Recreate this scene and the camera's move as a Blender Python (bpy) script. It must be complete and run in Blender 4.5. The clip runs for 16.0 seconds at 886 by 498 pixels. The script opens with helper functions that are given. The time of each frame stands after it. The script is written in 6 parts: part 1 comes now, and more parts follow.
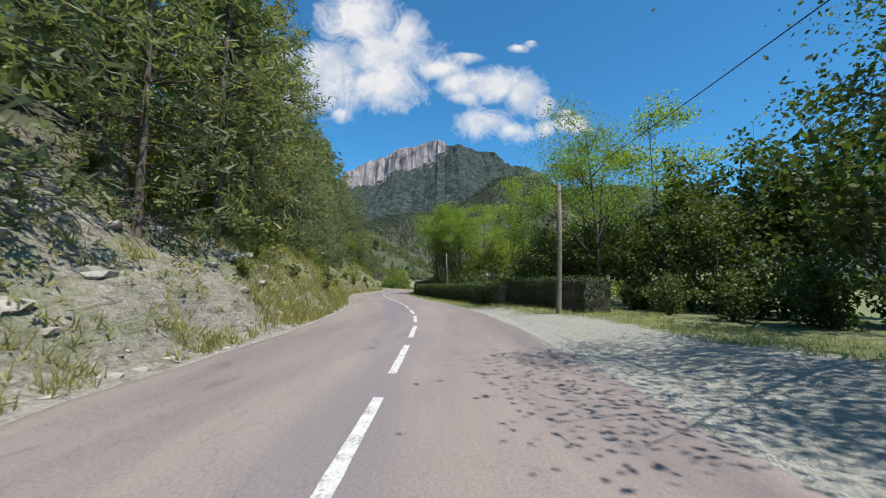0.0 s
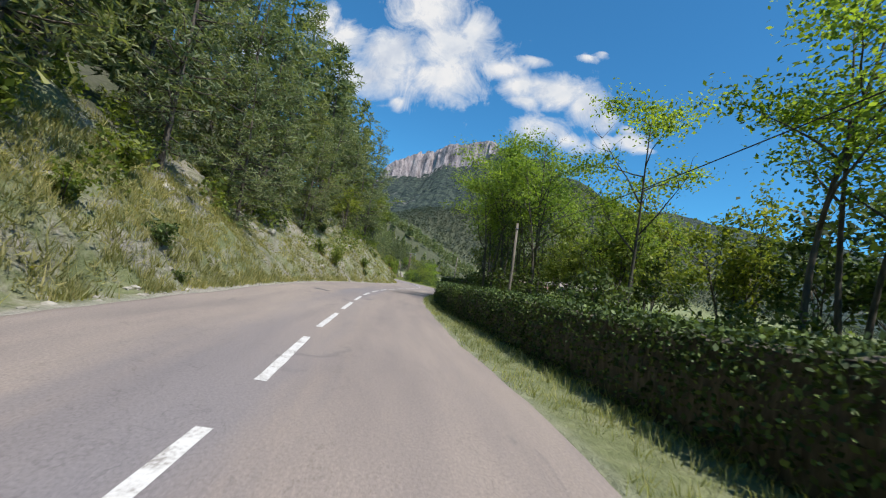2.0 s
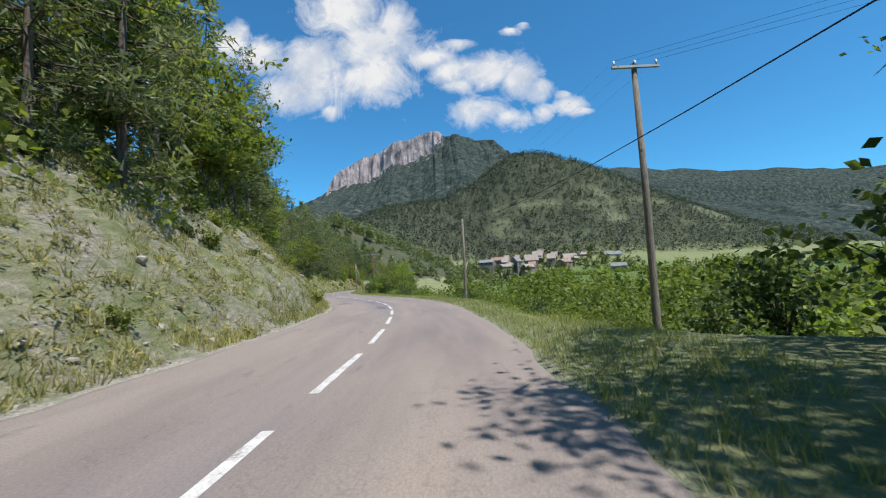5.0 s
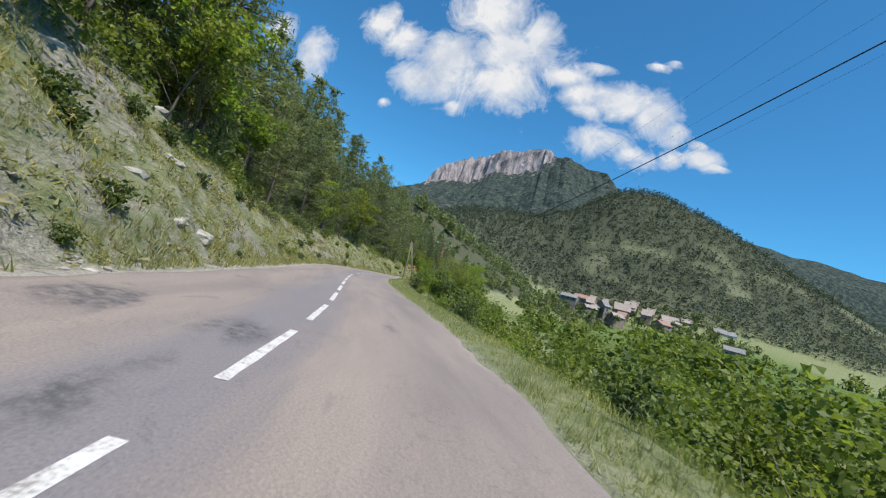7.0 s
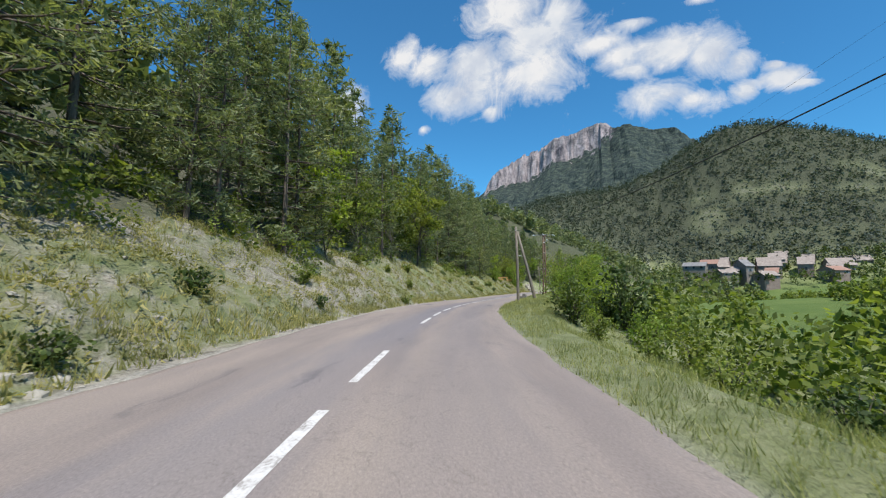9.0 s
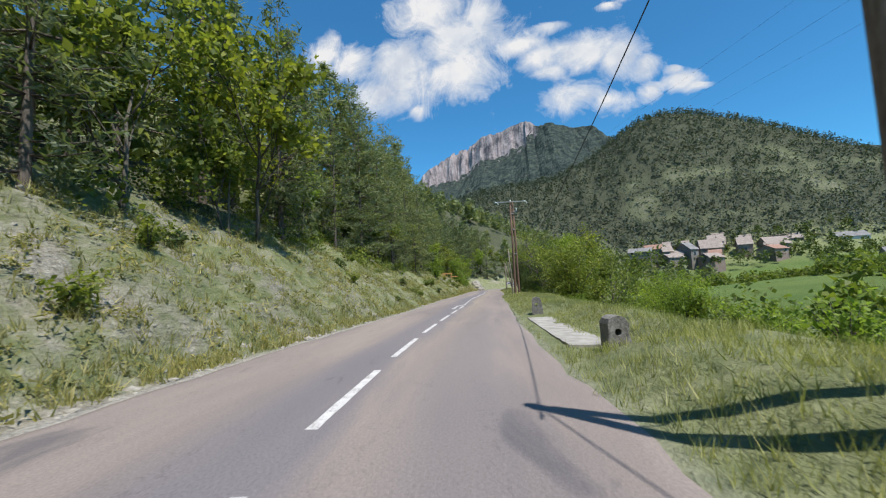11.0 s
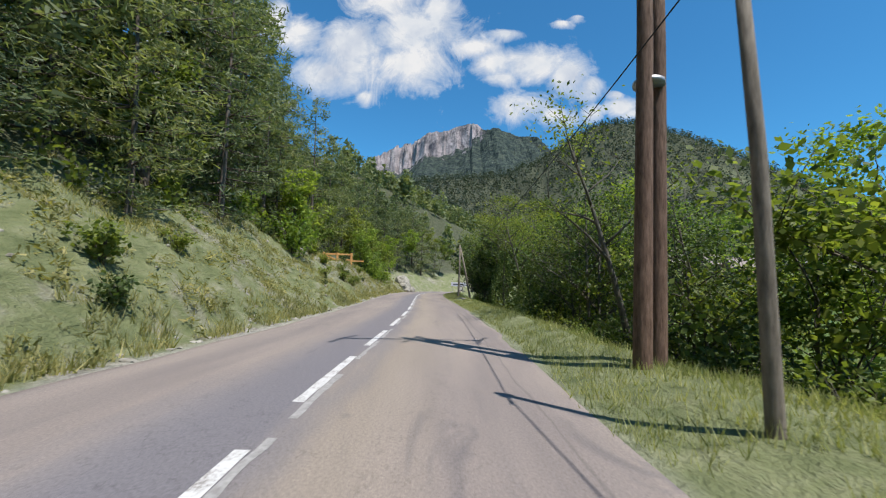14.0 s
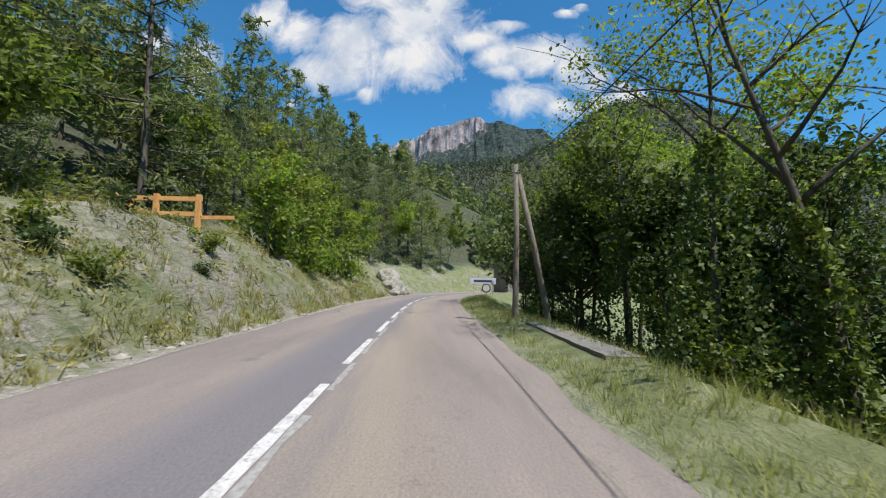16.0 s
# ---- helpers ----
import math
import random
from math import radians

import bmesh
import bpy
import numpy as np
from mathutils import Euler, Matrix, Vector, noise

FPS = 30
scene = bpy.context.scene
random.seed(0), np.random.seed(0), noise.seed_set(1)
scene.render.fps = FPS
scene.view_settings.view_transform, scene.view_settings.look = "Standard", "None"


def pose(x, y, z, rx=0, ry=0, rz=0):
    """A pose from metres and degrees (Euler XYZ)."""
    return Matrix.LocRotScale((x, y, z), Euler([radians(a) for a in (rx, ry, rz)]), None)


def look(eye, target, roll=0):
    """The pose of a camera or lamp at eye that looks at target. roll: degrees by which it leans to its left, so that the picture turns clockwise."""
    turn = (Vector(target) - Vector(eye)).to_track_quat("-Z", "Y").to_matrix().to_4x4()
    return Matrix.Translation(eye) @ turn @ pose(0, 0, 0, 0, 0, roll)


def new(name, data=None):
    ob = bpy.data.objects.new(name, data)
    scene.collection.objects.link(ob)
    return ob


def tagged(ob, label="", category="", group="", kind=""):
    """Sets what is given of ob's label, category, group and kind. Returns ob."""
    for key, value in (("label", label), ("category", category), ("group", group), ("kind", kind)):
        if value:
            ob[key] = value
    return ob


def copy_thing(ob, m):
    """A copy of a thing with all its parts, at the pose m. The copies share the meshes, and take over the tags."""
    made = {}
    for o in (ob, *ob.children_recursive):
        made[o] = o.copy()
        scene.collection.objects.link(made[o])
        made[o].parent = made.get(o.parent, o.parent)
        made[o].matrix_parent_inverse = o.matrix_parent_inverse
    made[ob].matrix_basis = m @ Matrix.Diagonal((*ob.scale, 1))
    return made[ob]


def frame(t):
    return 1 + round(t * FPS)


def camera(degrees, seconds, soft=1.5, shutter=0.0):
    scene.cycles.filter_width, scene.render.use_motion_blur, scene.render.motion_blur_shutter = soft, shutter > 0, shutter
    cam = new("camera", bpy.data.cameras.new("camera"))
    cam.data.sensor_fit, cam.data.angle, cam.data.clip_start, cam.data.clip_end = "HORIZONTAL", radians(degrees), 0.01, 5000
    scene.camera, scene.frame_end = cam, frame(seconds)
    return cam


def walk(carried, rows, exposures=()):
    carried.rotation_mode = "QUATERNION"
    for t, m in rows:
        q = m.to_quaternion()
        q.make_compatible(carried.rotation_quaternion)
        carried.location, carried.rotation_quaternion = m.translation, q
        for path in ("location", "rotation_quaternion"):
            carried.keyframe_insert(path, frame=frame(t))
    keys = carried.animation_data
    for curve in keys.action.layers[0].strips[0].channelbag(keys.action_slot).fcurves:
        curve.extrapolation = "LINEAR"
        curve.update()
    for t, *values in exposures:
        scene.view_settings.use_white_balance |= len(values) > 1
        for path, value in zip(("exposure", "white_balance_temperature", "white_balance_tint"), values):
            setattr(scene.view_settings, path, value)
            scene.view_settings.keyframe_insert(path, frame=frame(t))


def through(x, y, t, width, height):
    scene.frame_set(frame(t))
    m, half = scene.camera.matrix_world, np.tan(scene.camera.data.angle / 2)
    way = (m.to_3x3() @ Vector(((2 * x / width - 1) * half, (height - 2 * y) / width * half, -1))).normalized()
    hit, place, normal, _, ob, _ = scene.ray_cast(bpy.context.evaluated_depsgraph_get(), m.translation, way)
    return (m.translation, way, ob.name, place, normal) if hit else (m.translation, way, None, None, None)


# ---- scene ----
cam = camera(93.1, 16.0, soft=1.15, shutter=0.05)
PATH = [  # seconds, x, y, yaw, pitch, lean
    (0.0, 0.00, 0.00, -0.51, 4.84, 0.66),
    (0.5, 0.06, 6.85, -1.31, 5.01, 2.84),
    (1.0, 0.02, 13.87, -1.30, 4.70, 7.28),
    (1.5, -0.38, 20.76, 0.41, 4.53, 10.68),
    (2.0, -1.14, 27.89, 4.33, 4.44, 9.90),
    (2.5, -2.24, 34.58, 7.91, 4.30, 4.99),
    (3.0, -3.44, 41.52, 9.88, 4.57, -1.91),
    (3.5, -4.53, 48.33, 9.52, 4.48, -6.01),
    (4.0, -5.21, 55.50, 5.70, 4.24, -8.22),
    (4.5, -5.62, 62.60, 2.20, 4.30, -7.50),
    (5.0, -5.75, 69.70, -0.30, 4.40, -3.00),
    (5.5, -5.72, 76.80, -1.20, 4.50, 5.00),
    (6.0, -5.95, 83.90, 0.30, 4.60, 13.00),
    (6.5, -6.62, 90.90, 4.43, 4.65, 16.79),
    (7.0, -8.11, 97.77, 10.46, 4.41, 14.92),
    (7.5, -10.10, 104.37, 15.45, 4.43, 11.24),
    (8.0, -12.41, 111.27, 19.38, 5.18, 6.61),
    (8.5, -14.88, 117.90, 20.90, 5.20, 3.20),
    (9.0, -17.40, 124.55, 20.80, 5.20, 0.50),
    (9.5, -19.78, 131.30, 19.30, 5.20, -1.00),
    (10.0, -21.95, 138.05, 17.20, 5.20, -1.90),
    (10.5, -23.84, 144.84, 14.82, 5.25, -2.34),
    (11.0, -25.32, 151.93, 11.73, 5.21, -3.08),
    (11.5, -26.52, 158.84, 8.68, 5.25, -2.26),
    (12.0, -27.43, 166.12, 6.56, 5.45, -0.54),
    (12.5, -28.23, 173.04, 4.90, 5.26, 0.99),
    (13.0, -28.93, 180.07, 3.78, 5.00, 1.62),
    (13.5, -29.57, 186.95, 2.92, 4.84, 2.41),
    (14.0, -30.09, 194.28, 2.79, 4.88, 2.05),
    (14.5, -30.41, 201.15, 2.38, 4.94, 3.41),
    (15.0, -30.76, 208.40, 3.18, 5.06, 2.27),
    (15.5, -31.42, 215.23, 3.42, 4.84, 1.51),
    (16.0, -32.07, 222.37, 3.50, 4.49, 0.94),
]

EYE = 1.35
walk(cam, [(t, pose(x, y, EYE, 90 + p, 0, yaw) @ pose(0, 0, 0, 0, 0, lean)) for t, x, y, yaw, p, lean in PATH])

# ---- sky, sun, exposure ----
SUN_DIR = Vector((0.385, -0.35, 1.0)).normalized()
world = bpy.data.worlds.new("sky")
scene.world = world
world.use_nodes = True
wn = world.node_tree
sky = wn.nodes.new("ShaderNodeTexSky")
sky.sky_type = "NISHITA"
sky.sun_disc = False
sky.sun_elevation = math.asin(SUN_DIR.z)
sky.sun_rotation = math.atan2(SUN_DIR.x, SUN_DIR.y)
sky.altitude = 500
sky.air_density = 1.0
sky.dust_density = 0.2
sky.ozone_density = 1.0
deep = wn.nodes.new("ShaderNodeMix")
deep.data_type, deep.blend_type = "RGBA", "MULTIPLY"
deep.inputs[0].default_value = 1.0
deep.inputs[7].default_value = (0.36, 0.98, 1.28, 1)
wn.links.new(sky.outputs[0], deep.inputs[6])
wn.links.new(deep.outputs[2], wn.nodes["Background"].inputs[0])
wn.nodes["Background"].inputs[1].default_value = 0.087
sun_data = bpy.data.lights.new("sun", "SUN")
sun_data.energy = 4.35
sun_data.angle = radians(0.53)
sun_data.color = (1.0, 0.965, 0.92)
sun = new("sun", sun_data)
sun.matrix_world = look((0, 0, 60), Vector((0, 0, 60)) - SUN_DIR)
scene.view_settings.exposure = 0.6


# ---- materials ----
class Nodes:
    def __init__(self, name):
        self.mat = bpy.data.materials.new(name)
        self.mat.use_nodes = True
        self.t = self.mat.node_tree
        self.bsdf = self.t.nodes["Principled BSDF"]
        self.out = self.t.nodes["Material Output"]

    def n(self, kind, **kw):
        node = self.t.nodes.new(kind)
        for key, value in kw.items():
            if key.startswith("i_"):
                k = key[2:]
                node.inputs[int(k) if k.isdigit() else k.replace("_", " ")].default_value = value
        return node

    def link(self, a, b):
        self.t.links.new(a, b)

    def coords(self, object_space=True):
        return self.n("ShaderNodeTexCoord").outputs["Object" if object_space else "Generated"]

    def noise(self, scale, detail=4, rough=0.55, vec=None, distort=0.0):
        node = self.n("ShaderNodeTexNoise", i_Scale=scale, i_Detail=detail, i_Roughness=rough, i_Distortion=distort)
        if vec is not None:
            self.link(vec, node.inputs["Vector"])
        return node.outputs["Fac"]

    def ramp(self, fac, stops):
        node = self.n("ShaderNodeValToRGB")
        el = node.color_ramp.elements
        while len(el) < len(stops):
            el.new(0.5)
        for e, (p, c) in zip(el, stops):
            e.position = p
            e.color = (*c, 1) if len(c) == 3 else c
        self.link(fac, node.inputs[0])
        return node.outputs[0]

    def mix(self, fac, a, b, mode="MIX"):
        node = self.n("ShaderNodeMix")
        node.data_type, node.blend_type = "RGBA", mode
        for sock, v in ((node.inputs[0], fac), (node.inputs[6], a), (node.inputs[7], b)):
            if isinstance(v, (int, float)):
                sock.default_value = v
            elif isinstance(v, tuple):
                sock.default_value = (*v, 1)
            else:
                self.link(v, sock)
        return node.outputs[2]

    def math(self, op, a, b=0.0, c=0.0):
        node = self.n("ShaderNodeMath")
        node.operation = op
        for sock, v in zip(node.inputs, (a, b, c)):
            if isinstance(v, (int, float)):
                sock.default_value = v
            else:
                self.link(v, sock)
        return node.outputs[0]

    def attr(self, name):
        node = self.n("ShaderNodeAttribute")
        node.attribute_name = name
        return node.outputs["Fac"]

    def bump(self, height, strength=0.3, dist=0.02):
        node = self.n("ShaderNodeBump", i_Strength=strength, i_Distance=dist)
        self.link(height, node.inputs["Height"])
        self.link(node.outputs[0], self.bsdf.inputs["Normal"])

    def done(self, color, rough=0.8, spec=0.3):
        if isinstance(color, tuple):
            self.bsdf.inputs["Base Color"].default_value = (*color, 1)
        else:
            self.link(color, self.bsdf.inputs["Base Color"])
        if isinstance(rough, (int, float)):
            self.bsdf.inputs["Roughness"].default_value = rough
        else:
            self.link(rough, self.bsdf.inputs["Roughness"])
        self.bsdf.inputs["Specular IOR Level"].default_value = spec
        return self.mat


def leaf_material(name, dark, mid, light, through=0.35):
    m = Nodes(name)
    geo = m.n("ShaderNodeNewGeometry")
    info = m.n("ShaderNodeObjectInfo")
    col = m.ramp(geo.outputs["Random Per Island"], [(0.0, dark), (0.55, mid), (1.0, light)])
    tint = m.ramp(info.outputs["Random"], [(0.0, (0.84, 0.83, 0.8)), (0.5, (1.06, 1, 0.98)), (1.0, (1.28, 1.12, 0.85))])
    col = m.mix(1.0, col, tint, "MULTIPLY")
    patch = m.ramp(m.noise(0.45, 2, vec=m.coords()), [(0.3, (0.72, 0.76, 0.8)), (0.7, (1.2, 1.15, 1.0))])
    col = m.mix(1.0, col, patch, "MULTIPLY")
    m.done(col, 0.55, 0.25)
    trans = m.n("ShaderNodeBsdfTranslucent")
    m.link(m.mix(1.0, col, (1.25, 1.3, 0.55), "MULTIPLY"), trans.inputs[0])
    mixer = m.n("ShaderNodeMixShader", i_0=through)
    m.link(m.bsdf.outputs[0], mixer.inputs[1])
    m.link(trans.outputs[0], mixer.inputs[2])
    m.link(mixer.outputs[0], m.out.inputs[0])
    return m.mat


def bark_material(name, a, b, scale=6.0):
    m = Nodes(name)
    co = m.n("ShaderNodeMapping", i_Scale=(1, 1, 0.18))
    m.link(m.coords(), co.inputs[0])
    f = m.noise(scale * 2, 6, 0.65, co.outputs[0])
    m.bump(f, 0.7, 0.03)
    return m.done(m.ramp(f, [(0.3, a), (0.7, b)]), 0.9, 0.15)


PINE = leaf_material("pine_needles", (0.084, 0.12, 0.068), (0.16, 0.204, 0.114), (0.26, 0.298, 0.172), 0.44)
# Pine green darkened and blued: the hill's distance haze is in this colour.
HAZED_HILL_PINE = leaf_material("hazed_pine_needles", (0.048, 0.066, 0.056), (0.078, 0.1, 0.082), (0.118, 0.14, 0.112), 0.25)
# A dark leaf green, lowered further to hold tree shade in the colour.
SHADE_DARK_LEAF = leaf_material("shade_dark_leaves", (0.034, 0.058, 0.02), (0.068, 0.108, 0.034), (0.125, 0.175, 0.06), 0.35)
LEAF = leaf_material("broad_leaves", (0.088, 0.125, 0.03), (0.163, 0.215, 0.05), (0.255, 0.305, 0.085), 0.5)
BRIGHT_LEAF = leaf_material("locust_leaves", (0.112, 0.168, 0.032), (0.19, 0.285, 0.055), (0.285, 0.38, 0.1), 0.58)
HEDGE_LEAF = leaf_material("hedge_leaves", (0.02, 0.038, 0.014), (0.045, 0.08, 0.026), (0.13, 0.195, 0.064), 0.18)
GRASS = leaf_material("grass_blades", (0.165, 0.205, 0.098), (0.265, 0.305, 0.152), (0.39, 0.41, 0.25), 0.45)
DRY_GRASS = leaf_material("dry_grass_blades", (0.16, 0.18, 0.08), (0.25, 0.265, 0.125), (0.4, 0.385, 0.22), 0.45)
HERB = leaf_material("bank_herb_leaves", (0.13, 0.15, 0.075), (0.21, 0.225, 0.115), (0.33, 0.325, 0.195), 0.45)
IVY = leaf_material("ivy_leaves", (0.062, 0.1, 0.034), (0.125, 0.185, 0.058), (0.24, 0.31, 0.11), 0.36)
PINE_BARK = bark_material("pine_bark", (0.05, 0.04, 0.033), (0.17, 0.14, 0.115))
BARK = bark_material("grey_bark", (0.045, 0.04, 0.032), (0.14, 0.125, 0.1))
POLE_WOOD = bark_material("weathered_pole_wood", (0.1, 0.085, 0.068), (0.25, 0.215, 0.175), 10)
BROWN_POLE = bark_material("creosoted_pole_wood", (0.07, 0.042, 0.03), (0.2, 0.13, 0.095), 10)


def asphalt_material():
    m = Nodes("aged_asphalt")
    u, s = m.attr("across"), m.attr("along")
    cv = m.n("ShaderNodeCombineXYZ")
    m.link(u, cv.inputs[0])
    m.link(s, cv.inputs[1])
    stretch = m.n("ShaderNodeMapping", i_Scale=(1.0, 0.13, 1.0))
    m.link(cv.outputs[0], stretch.inputs[0])
    fine = m.noise(95, 3, 0.7, cv.outputs[0])
    blot = m.noise(0.55, 5, 0.6, stretch.outputs[0], 0.4)
    streak = m.noise(1.6, 5, 0.6, stretch.outputs[0])
    base = m.ramp(blot, [(0.25, (0.235, 0.205, 0.192)), (0.5, (0.32, 0.275, 0.245)), (0.75, (0.38, 0.325, 0.275))])
    base = m.mix(0.8, base, m.ramp(streak, [(0.3, (0.86, 0.86, 0.88)), (0.7, (1.08, 1.06, 1.04))]), "MULTIPLY")
    # bluish joint along the middle of the road
    au = m.math("ABSOLUTE", m.math("ADD", u, 0.45))
    mr = m.n("ShaderNodeMapRange", i_1=1.2, i_2=0.4)
    m.link(m.math("ADD", au, m.math("MULTIPLY", m.math("SUBTRACT", streak, 0.5), 1.6)), mr.inputs[0])
    jm = m.math("MULTIPLY", mr.outputs[0], m.ramp(m.noise(0.25, 3, 0.5, stretch.outputs[0]), [(0.35, (0, 0, 0)), (0.6, (0.85, 0.85, 0.85))]))
    base = m.mix(jm, base, (0.235, 0.222, 0.235))

    def window(value, lo, hi, soft):
        up = m.n("ShaderNodeMapRange", i_1=lo - soft, i_2=lo + soft)
        down = m.n("ShaderNodeMapRange", i_1=hi + soft, i_2=hi - soft)
        m.link(value, up.inputs[0])
        m.link(value, down.inputs[0])
        return m.math("MULTIPLY", up.outputs[0], down.outputs[0])

    wander = m.math("MULTIPLY", m.math("SUBTRACT", streak, 0.5), 1.3)
    uw = m.math("ADD", u, wander)
    band = m.math("MULTIPLY", window(uw, -0.95, 0.25, 0.3), window(s, 236, 420, 12))
    base = m.mix(m.math("MULTIPLY", band, 0.72), base, (0.2, 0.19, 0.205))
    lane = m.math("MULTIPLY", window(uw, 0.9, 2.3, 0.35), window(s, 222, 262, 10))
    base = m.mix(m.math("MULTIPLY", lane, 0.45), base, (0.2, 0.19, 0.205))
    yellow = m.math("MULTIPLY", window(uw, 0.3, 1.3, 0.4), window(s, 262, 420, 12))
    base = m.mix(m.math("MULTIPLY", yellow, 0.3), base, (0.42, 0.35, 0.24))
    slack = m.math("ADD", u, m.math("MULTIPLY", m.math("SUBTRACT", m.noise(2.2, 4, 0.6, stretch.outputs[0]), 0.5), 0.28))
    # thin wandering dark line inside the right-hand edge
    edge_line = m.math("MULTIPLY", window(slack, 2.73, 2.77, 0.015), window(s, 262, 420, 6))
    base = m.mix(m.math("MULTIPLY", edge_line, 0.34), base, (0.1, 0.095, 0.09))
    for pu, ps, pw, pl in [(-0.62, 191.0, 0.55, 0.9), (-0.55, 194.1, 0.7, 1.3), (-2.5, 193.3, 1.0, 1.6), (-0.6, 192.0, 0.25, 0.4), (-0.55, 113.7, 0.3, 0.5), (-0.52, 184.2, 0.7, 1.1), (-0.46, 185.1, 0.6, 1.0), (-0.53, 186.2, 0.5, 1.2)]:
        spot = m.math("MULTIPLY", window(uw, pu - pw / 2, pu + pw / 2, 0.14), window(m.math("ADD", s, m.math("MULTIPLY", wander, 2.0)), ps - pl / 2, ps + pl / 2, 0.3))
        base = m.mix(m.math("MULTIPLY", spot, m.ramp(m.noise(5.0, 4, 0.7, cv.outputs[0]), [(0.35, (0.1, 0.1, 0.1)), (0.6, (0.9, 0.9, 0.9))])), base, (0.1, 0.098, 0.105))
    hole = m.math("MULTIPLY", window(u, -2.25, -1.5, 0.06), window(m.math("ADD", s, wander), 138.1, 138.75, 0.12))
    base = m.mix(m.math("MULTIPLY", hole, 0.85), base, (0.09, 0.09, 0.095))
    # dark bleeding tar spots, drawn out along the road
    st2 = m.n("ShaderNodeMapping", i_Scale=(1.0, 0.35, 1.0))
    m.link(cv.outputs[0], st2.inputs[0])
    spots = m.noise(0.9, 4, 0.65, st2.outputs[0], 0.8)
    base = m.mix(m.ramp(spots, [(0.64, (0, 0, 0)), (0.68, (0.3, 0.3, 0.3)), (0.76, (0.7, 0.7, 0.7))]), base, (0.12, 0.115, 0.125))
    grit = m.ramp(fine, [(0.25, (0.72, 0.72, 0.72)), (0.5, (1, 1, 1)), (0.78, (1.28, 1.26, 1.22))])
    base = m.mix(1.0, base, grit, "MULTIPLY")
    # cracks along the shoulder
    vor = m.n("ShaderNodeTexVoronoi", i_Scale=0.55)
    vor.feature = "DISTANCE_TO_EDGE"
    wob = m.n("ShaderNodeVectorMath")
    wob.operation = "ADD"
    m.link(stretch.outputs[0], wob.inputs[0])
    nz = m.n("ShaderNodeTexNoise", i_Scale=2.5, i_Detail=5)
    m.link(cv.outputs[0], nz.inputs["Vector"])
    m.link(nz.outputs["Color"], wob.inputs[1])
    m.link(wob.outputs[0], vor.inputs["Vector"])
    crack = m.ramp(vor.outputs["Distance"], [(0.0, (0.55, 0.55, 0.55)), (0.006, (1, 1, 1))])
    base = m.mix(0.45, base, crack, "MULTIPLY")
    coarse = m.noise(34, 4, 0.75, cv.outputs[0])
    base = m.mix(0.85, base, m.ramp(coarse, [(0.3, (0.7, 0.7, 0.7)), (0.5, (1, 1, 1)), (0.7, (1.3, 1.3, 1.3))]), "MULTIPLY")
    m.bump(m.math("ADD", fine, coarse), 0.45, 0.008)
    return m.done(m.mix(1.0, base, (0.71, 0.695, 0.7), "MULTIPLY"), 0.85, 0.25)


def ground_material():
    m = Nodes("roadside_soil_and_grass")
    co = m.coords()
    rocky = m.attr("rocky")
    big = m.noise(0.35, 5, 0.6, co, 0.5)
    mid = m.noise(1.7, 6, 0.65, co, 0.3)
    fine = m.noise(14, 4, 0.7, co)
    grass = m.ramp(mid, [(0.3, (0.14, 0.165, 0.072)), (0.5, (0.215, 0.235, 0.112)), (0.72, (0.31, 0.315, 0.178))])
    stone = m.ramp(fine, [(0.25, (0.19, 0.17, 0.13)), (0.5, (0.36, 0.33, 0.265)), (0.75, (0.56, 0.53, 0.455))])
    ledge = m.n("ShaderNodeMapping", i_Scale=(1.0, 0.6, 2.6))
    m.link(co, ledge.inputs[0])
    crack = m.noise(3.2, 6, 0.7, ledge.outputs[0], 0.6)
    stone = m.mix(0.9, stone, m.ramp(crack, [(0.36, (0.42, 0.4, 0.36)), (0.48, (0.9, 0.9, 0.9)), (0.65, (1.1, 1.09, 1.06))]), "MULTIPLY")
    f = m.math("ADD", m.math("ADD", rocky, m.math("MULTIPLY", m.math("SUBTRACT", big, 0.5), 1.5)), m.math("MULTIPLY", m.math("SUBTRACT", mid, 0.5), 1.1))
    col = m.mix(m.ramp(f, [(0.44, (0, 0, 0)), (0.84, (1, 1, 1))]), grass, stone)
    col = m.mix(m.attr("gravel"), col, m.ramp(fine, [(0.25, (0.3, 0.285, 0.26)), (0.5, (0.5, 0.475, 0.44)), (0.75, (0.62, 0.6, 0.56))]))
    field = m.ramp(m.noise(0.08, 4, 0.6, co), [(0.3, (0.095, 0.15, 0.04)), (0.7, (0.15, 0.2, 0.06))])
    col = m.mix(m.attr("field"), col, field)
    # Forest litter, with blue added for the hill's distance haze.
    hazed_litter = m.ramp(mid, [(0.3, (0.045, 0.054, 0.034)), (0.7, (0.1, 0.103, 0.068))])
    col = m.mix(m.attr("woods"), col, hazed_litter)
    m.bump(m.math("ADD", m.math("ADD", fine, m.math("MULTIPLY", mid, 2.0)), m.math("MULTIPLY", crack, 2.0)), 0.9, 0.07)
    return m.done(m.mix(1.0, col, (0.78, 0.78, 0.78), "MULTIPLY"), 0.95, 0.1)


